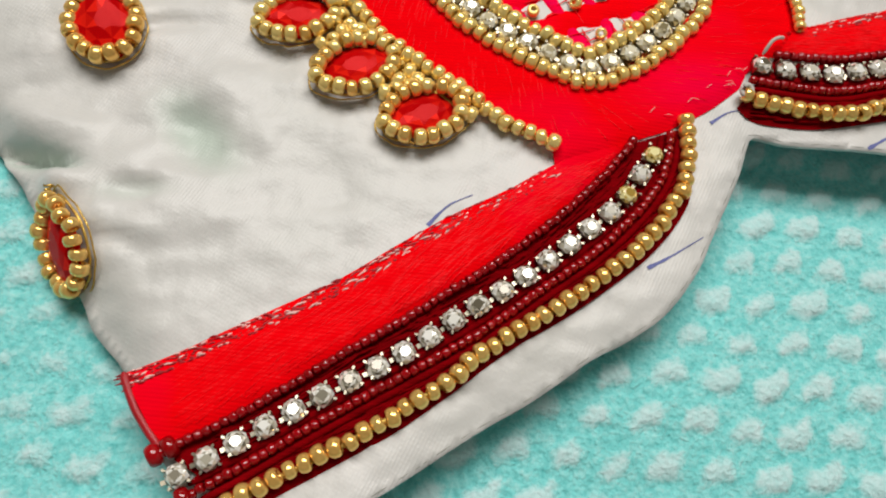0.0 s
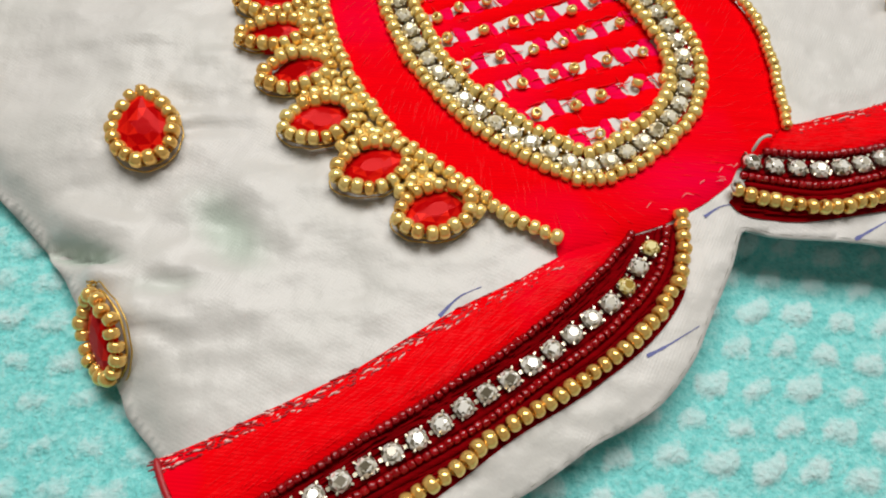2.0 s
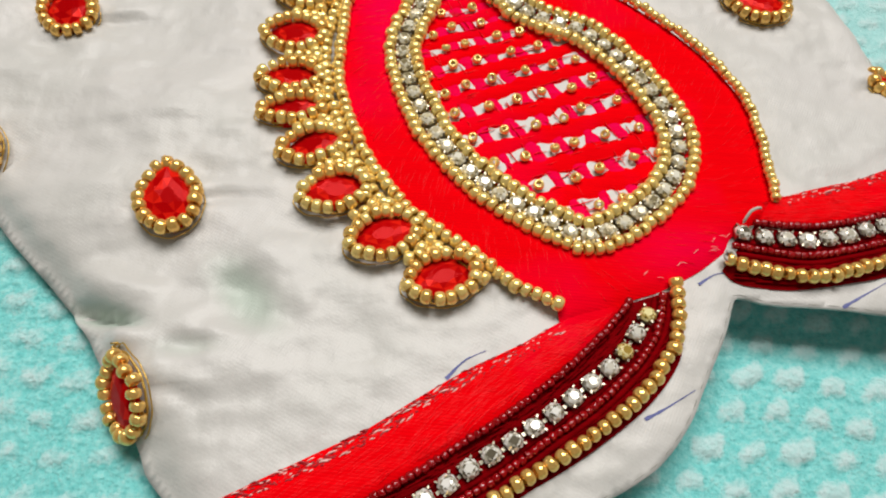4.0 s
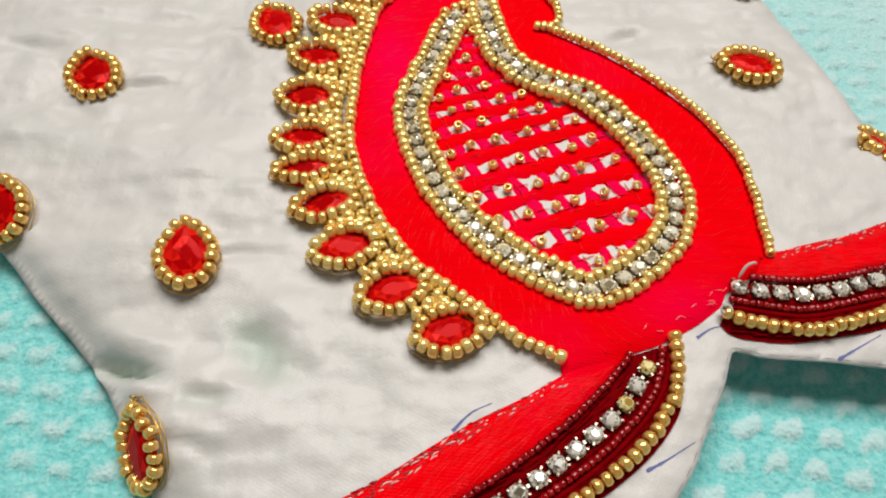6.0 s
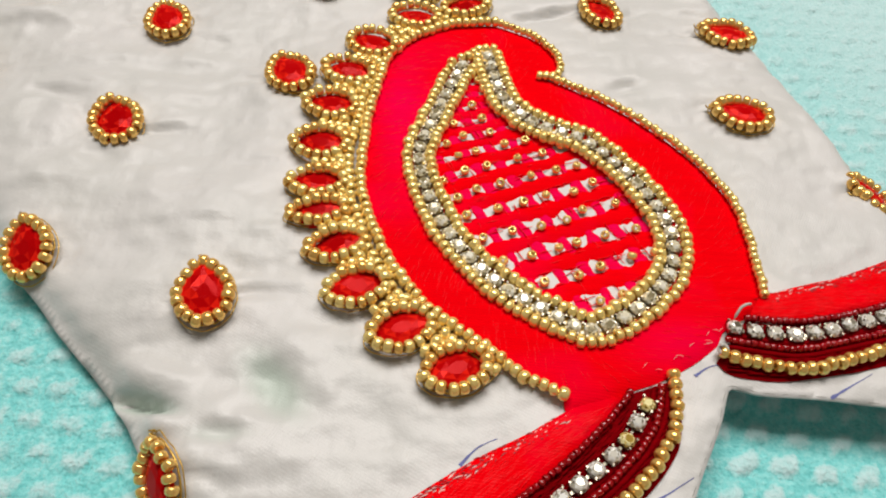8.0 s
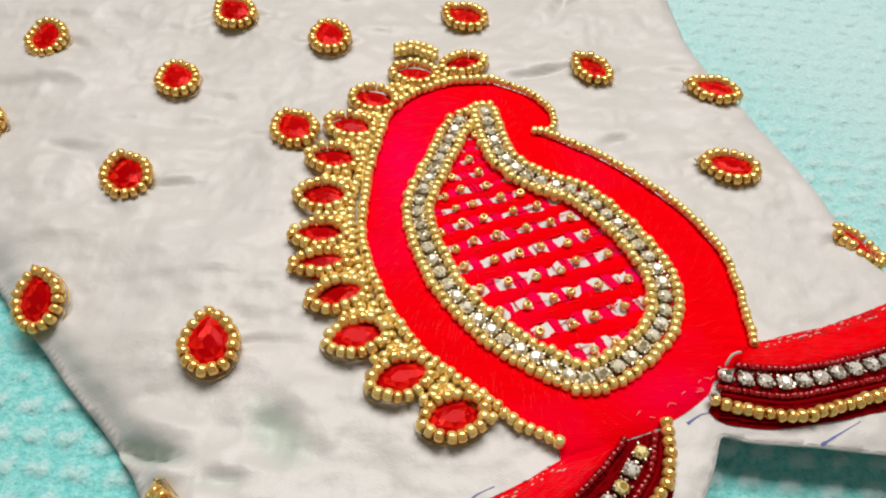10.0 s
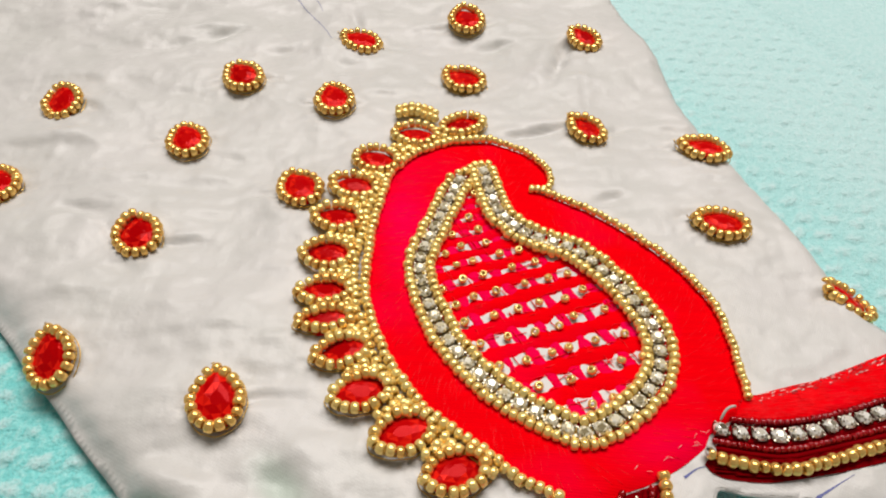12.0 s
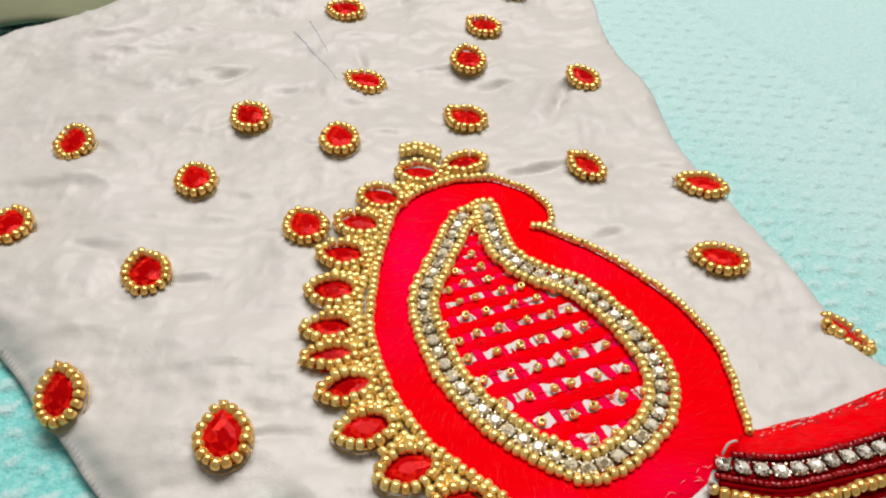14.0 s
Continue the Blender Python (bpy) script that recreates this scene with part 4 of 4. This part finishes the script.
def make_fillers():
    """Short rows of beads that close the gaps between one petal and the next."""
    for (x0, y0, l0), (x1, y1, l1) in zip(CREST[1:], CREST[2:]):
        mid, lean = Vector(((x0 + x1) / 2, (y0 + y1) / 2)), radians(180 - (l0 + l1) / 2)
        out = Vector((math.cos(lean), math.sin(lean)))
        row = spline([mid - out * 3.6, mid - out * 1.6, mid + out * 0.6], 1.5)
        filler = thing("bead_row", "short row of gold beads between two petals", "bead motif", "rows between the petals")
        string_beads(thread_along(row, -0.5, 0.25, ZARI, "bead_thread", filler), row, SMALL_BEADS, "gold_bead", 0.25, 0.35, lean=0.6, clear=True)


make_fillers()


def make_cluster():
    extra = thing("bead_cluster", "small cluster of gold beads on top of the crest", "bead motif")
    for k, dy in enumerate((0, 1.9)):
        row = spline([(-29.5, 79.0 + dy), (-25.5, 79.6 + dy), (-21.5, 77.2 + dy)], 1.45)
        string_beads(thread_along(row, -0.6, 0.3, ZARI, "bead_thread", extra), row, SMALL_BEADS, "gold_bead", 0.4, 0.25)


make_cluster()


# ---- cuff bands ----
def make_band(label, top, row1, stones, row2, gold, rim, yellow=(), ends=()):
    band = thing("cuff_band", label, "embroidery", "beaded cuff bands")
    n = 90
    a, b = evenly(top, n), evenly(row1, n)
    part("satin_strip", mesh_of("satin_strip", *loft(a, b, 12, 0.75, -0.85, 0.10), RED), band)
    spots, ways, level = [], {}, {}
    for _ in range(1500):
        i, f = rng.randrange(4, n - 5), rng.uniform(0.16, 0.84)
        p = a[i].lerp(b[i], f)
        spots.append(p)
        level[p.x, p.y] = -0.85 + 0.75 * (1 - (2 * f - 1) ** 4) + 0.10 * noise.noise(Vector((p.x * 0.35, p.y * 0.35, 3)))
        ways[p.x, p.y] = ((a[i + 1] - a[i - 1]).normalized() * 0.95 + (b[i] - a[i]).normalized() * 0.22).normalized()
    strands("silk_floss", band, spots, lambda p: ways[p.x, p.y], 4.0, lambda p: level[p.x, p.y] + 0.03, 0.07)
    a, b = evenly(row1, n), evenly(rim, n)
    part("maroon_strip", mesh_of("maroon_strip", *loft(a, b, 12, 0.35, -0.78, 0.12), MAROON), band, "dark maroon floss ground")
    spots, ways = [], {}
    for _ in range(900):
        i, f = rng.randrange(5, n - 5), rng.uniform(0.06, 0.92)
        p = a[i].lerp(b[i], f)
        spots.append(p)
        ways[p.x, p.y] = (a[i + 1] - a[i - 1]).normalized()
    strands("maroon_floss", band, spots, lambda p: ways[p.x, p.y], 3.0, -0.30, 0.2, MAROON)
    for row in (row1, row2):
        pts = spline(row, 0.9)
        string_beads(thread_along(pts, -0.2, 0.25, MAROON, "garnet_thread", band), pts, TINY, "garnet_bead", 0.05, 0.08)
    for off in (0.95, -0.95):
        pts = shifted(spline(row2, 1.0), off)
        thread_along(pts, -0.35, 0.42, MAROON, "maroon_cord", band)
    stone_row(band, spline(stones, 2.95), 0.45, yellow=yellow)
    pts = spline(gold, 1.52)
    string_beads(thread_along(pts, -0.2, 0.3, ZARI, "gold_string", band), pts, BAND_BEADS, "gold_bead", 0.3, 0.18)
    if ends:
        end = evenly([top[-1], ((top[-1][0] + row1[-1][0]) / 2 - 0.5, (top[-1][1] + row1[-1][1]) / 2), row1[-1]], 14)
        thread_along(end, lambda p: -0.45 + 0.12 * noise.noise(Vector((p.x, p.y, 1))), 0.5, RED_THREAD, "end_roll", band, label="stitched crimson end of the strip")
    for x, y, turn in ends:
        part("end_bead", END_BEAD, band, "large dark garnet end bead", at=turn_to(x, y, -0.15, radians(turn), 0.2, 0))
    # whip stitches along the upper edge, and pale bits painted in as their glints
    reds, pales = [], []
    edge = spline(top, 0.28)
    inner = evenly(row1, len(edge))
    for p, t, q in zip(edge, tangents(edge), inner):
        n2 = Vector((-t.y, t.x))
        if n2.dot(q - p) > 0:
            n2 = -n2
        for bag, chance, r in ((reds, 1.0, 0.13), (reds, 1.0, 0.13), (pales, 0.5, 0.115)):
            if rng.random() < chance:
                off = rng.uniform(0.1, 1.7)
                o = p - n2 * off
                dirn = (t * rng.uniform(0.6, 1.2) + n2 * rng.uniform(-0.25, 0.25)) * rng.uniform(0.6, 1.4)
                h = -0.85 + 0.75 * (1 - (1 - 2 * off / 9) ** 4) + (0.06 if bag is reds else 0.16) + rng.uniform(-0.04, 0.08)
                bag.append(tube([(o.x, o.y, h - 0.16), (o.x + dirn.x * 0.5, o.y + dirn.y * 0.5, h), (o.x + dirn.x, o.y + dirn.y, h - 0.16)], r, 4))
    part("edge_stitches", mesh_of("edge_stitches", *joined(reds), RED_THREAD), band, "red whip stitches", kind="stuff")
    part("edge_glints", mesh_of("edge_glints", *joined(pales), GLINT_PAINT), band, "pale thread bits standing in for glints", kind="stuff")


make_band("red satin cuff band with maroon, rhinestone and gold rows",
          [(-3.1, -9.0), (-8.6, -12.2), (-14.8, -15.3), (-20.8, -18.9), (-26.6, -22.6), (-32.2, -25.4), (-37.6, -28), (-42.9, -30.6), (-47.3, -32.4)],
          [(5.8, -6.5), (4.3, -8.3), (1.5, -11.4), (-2.6, -15.2), (-8.9, -20.1), (-15, -24.1), (-20.7, -27.7), (-26.3, -30.9), (-31.7, -34.2), (-36.8, -37.2), (-42.6, -40)],
          [(7.8, -8.4), (6.3, -10.5), (4.5, -13.2), (2.4, -15.3), (0.2, -17.1), (-4.4, -20.6), (-9.1, -23.9), (-14.3, -27), (-19.5, -30.5), (-25.9, -33.9), (-32, -37.2), (-37.8, -40.5), (-40.8, -42.2)],
          [(10.2, -5.7), (9.3, -9.3), (7.7, -12.4), (4.8, -15.8), (0.1, -20), (-6.2, -24.4), (-12.2, -28.6), (-17.9, -31.8), (-23.4, -34.8), (-28.8, -37.8), (-33.9, -40.8), (-39.4, -43.8)],
          [(12.3, -3.8), (11.8, -7.8), (11.1, -11.3), (9.3, -14.4), (6.4, -18.1), (2.1, -21.6), (-3.3, -25.4), (-8.1, -28.2), (-12.2, -30.9), (-16.8, -34.3), (-23.3, -38.2), (-28.6, -41), (-36, -44.6)],
          [(13.1, -4.2), (12.1, -12), (10, -16.1), (6.2, -20.2), (1.6, -23.7), (-3.4, -27), (-9.3, -30.4), (-15.1, -34.6), (-20.6, -38.3), (-26, -41.2), (-34, -45.3)], yellow=(0, 2),
          ends=[(-43.3, -40.3, 30), (-41.9, -39.6, 35), (-40.2, -44.2, 25)])
make_band("shorter red satin cuff band with rhinestone and gold rows",
          [(27.6, 9.6), (35.4, 11.8), (40.3, 13), (45.6, 15), (53.2, 18), (60, 20)],
          [(24.6, 5.4), (27.7, 5), (31.6, 4.9), (36.6, 5.5), (44.2, 7.4), (52, 9.8), (61, 12.5)],
          [(22.2, 3.6), (24.8, 3), (27.1, 2.8), (30.4, 2.5), (33, 2.8), (35.5, 3.1), (38.6, 4.1), (43.5, 5.3), (52, 7.6), (61, 10)],
          [(21, 1.8), (25.1, 1), (30.4, 0.4), (35.3, 1.2), (42.7, 2.9), (52, 5.2), (61, 7.6)],
          [(19.8, -0.5), (21.6, -1.2), (24.4, -2), (28.1, -2.7), (31.9, -2.6), (36, -1.8), (41.8, 0), (52, 2.4), (61, 4.6)],
          [(18.8, -1.6), (21, -3.6), (27.7, -4.3), (35.6, -3.2), (41.1, -2.1), (52, 0.4), (61, 2.4)])


def make_thread_tail():
    """The knotted grey thread end that stands up where the short band begins."""
    tail = thing("thread_tail", "loose pale grey thread end by the rhinestones", "thread")
    pts = spline([(22.4, 5.0), (23.2, 6.1), (24.2, 6.7), (25.4, 7.4)], 0.3)
    pts3 = [(p.x, p.y, 0.3 + 1.2 * math.sin(math.pi * i / (len(pts) - 1)) + 0.2) for i, p in enumerate(pts)]
    part("strand", mesh_of("strand", *tube(pts3, 0.22, 7), TAIL), tail)
    knot = [(19.6 + 0.5 * math.cos(k), -0.2 + 0.6 * math.sin(k), 0.2 + 0.12 * k) for k in np.linspace(0, 9, 26)]
    part("knot", mesh_of("knot", *tube(knot, 0.30, 7), TAIL), tail)


make_thread_tail()
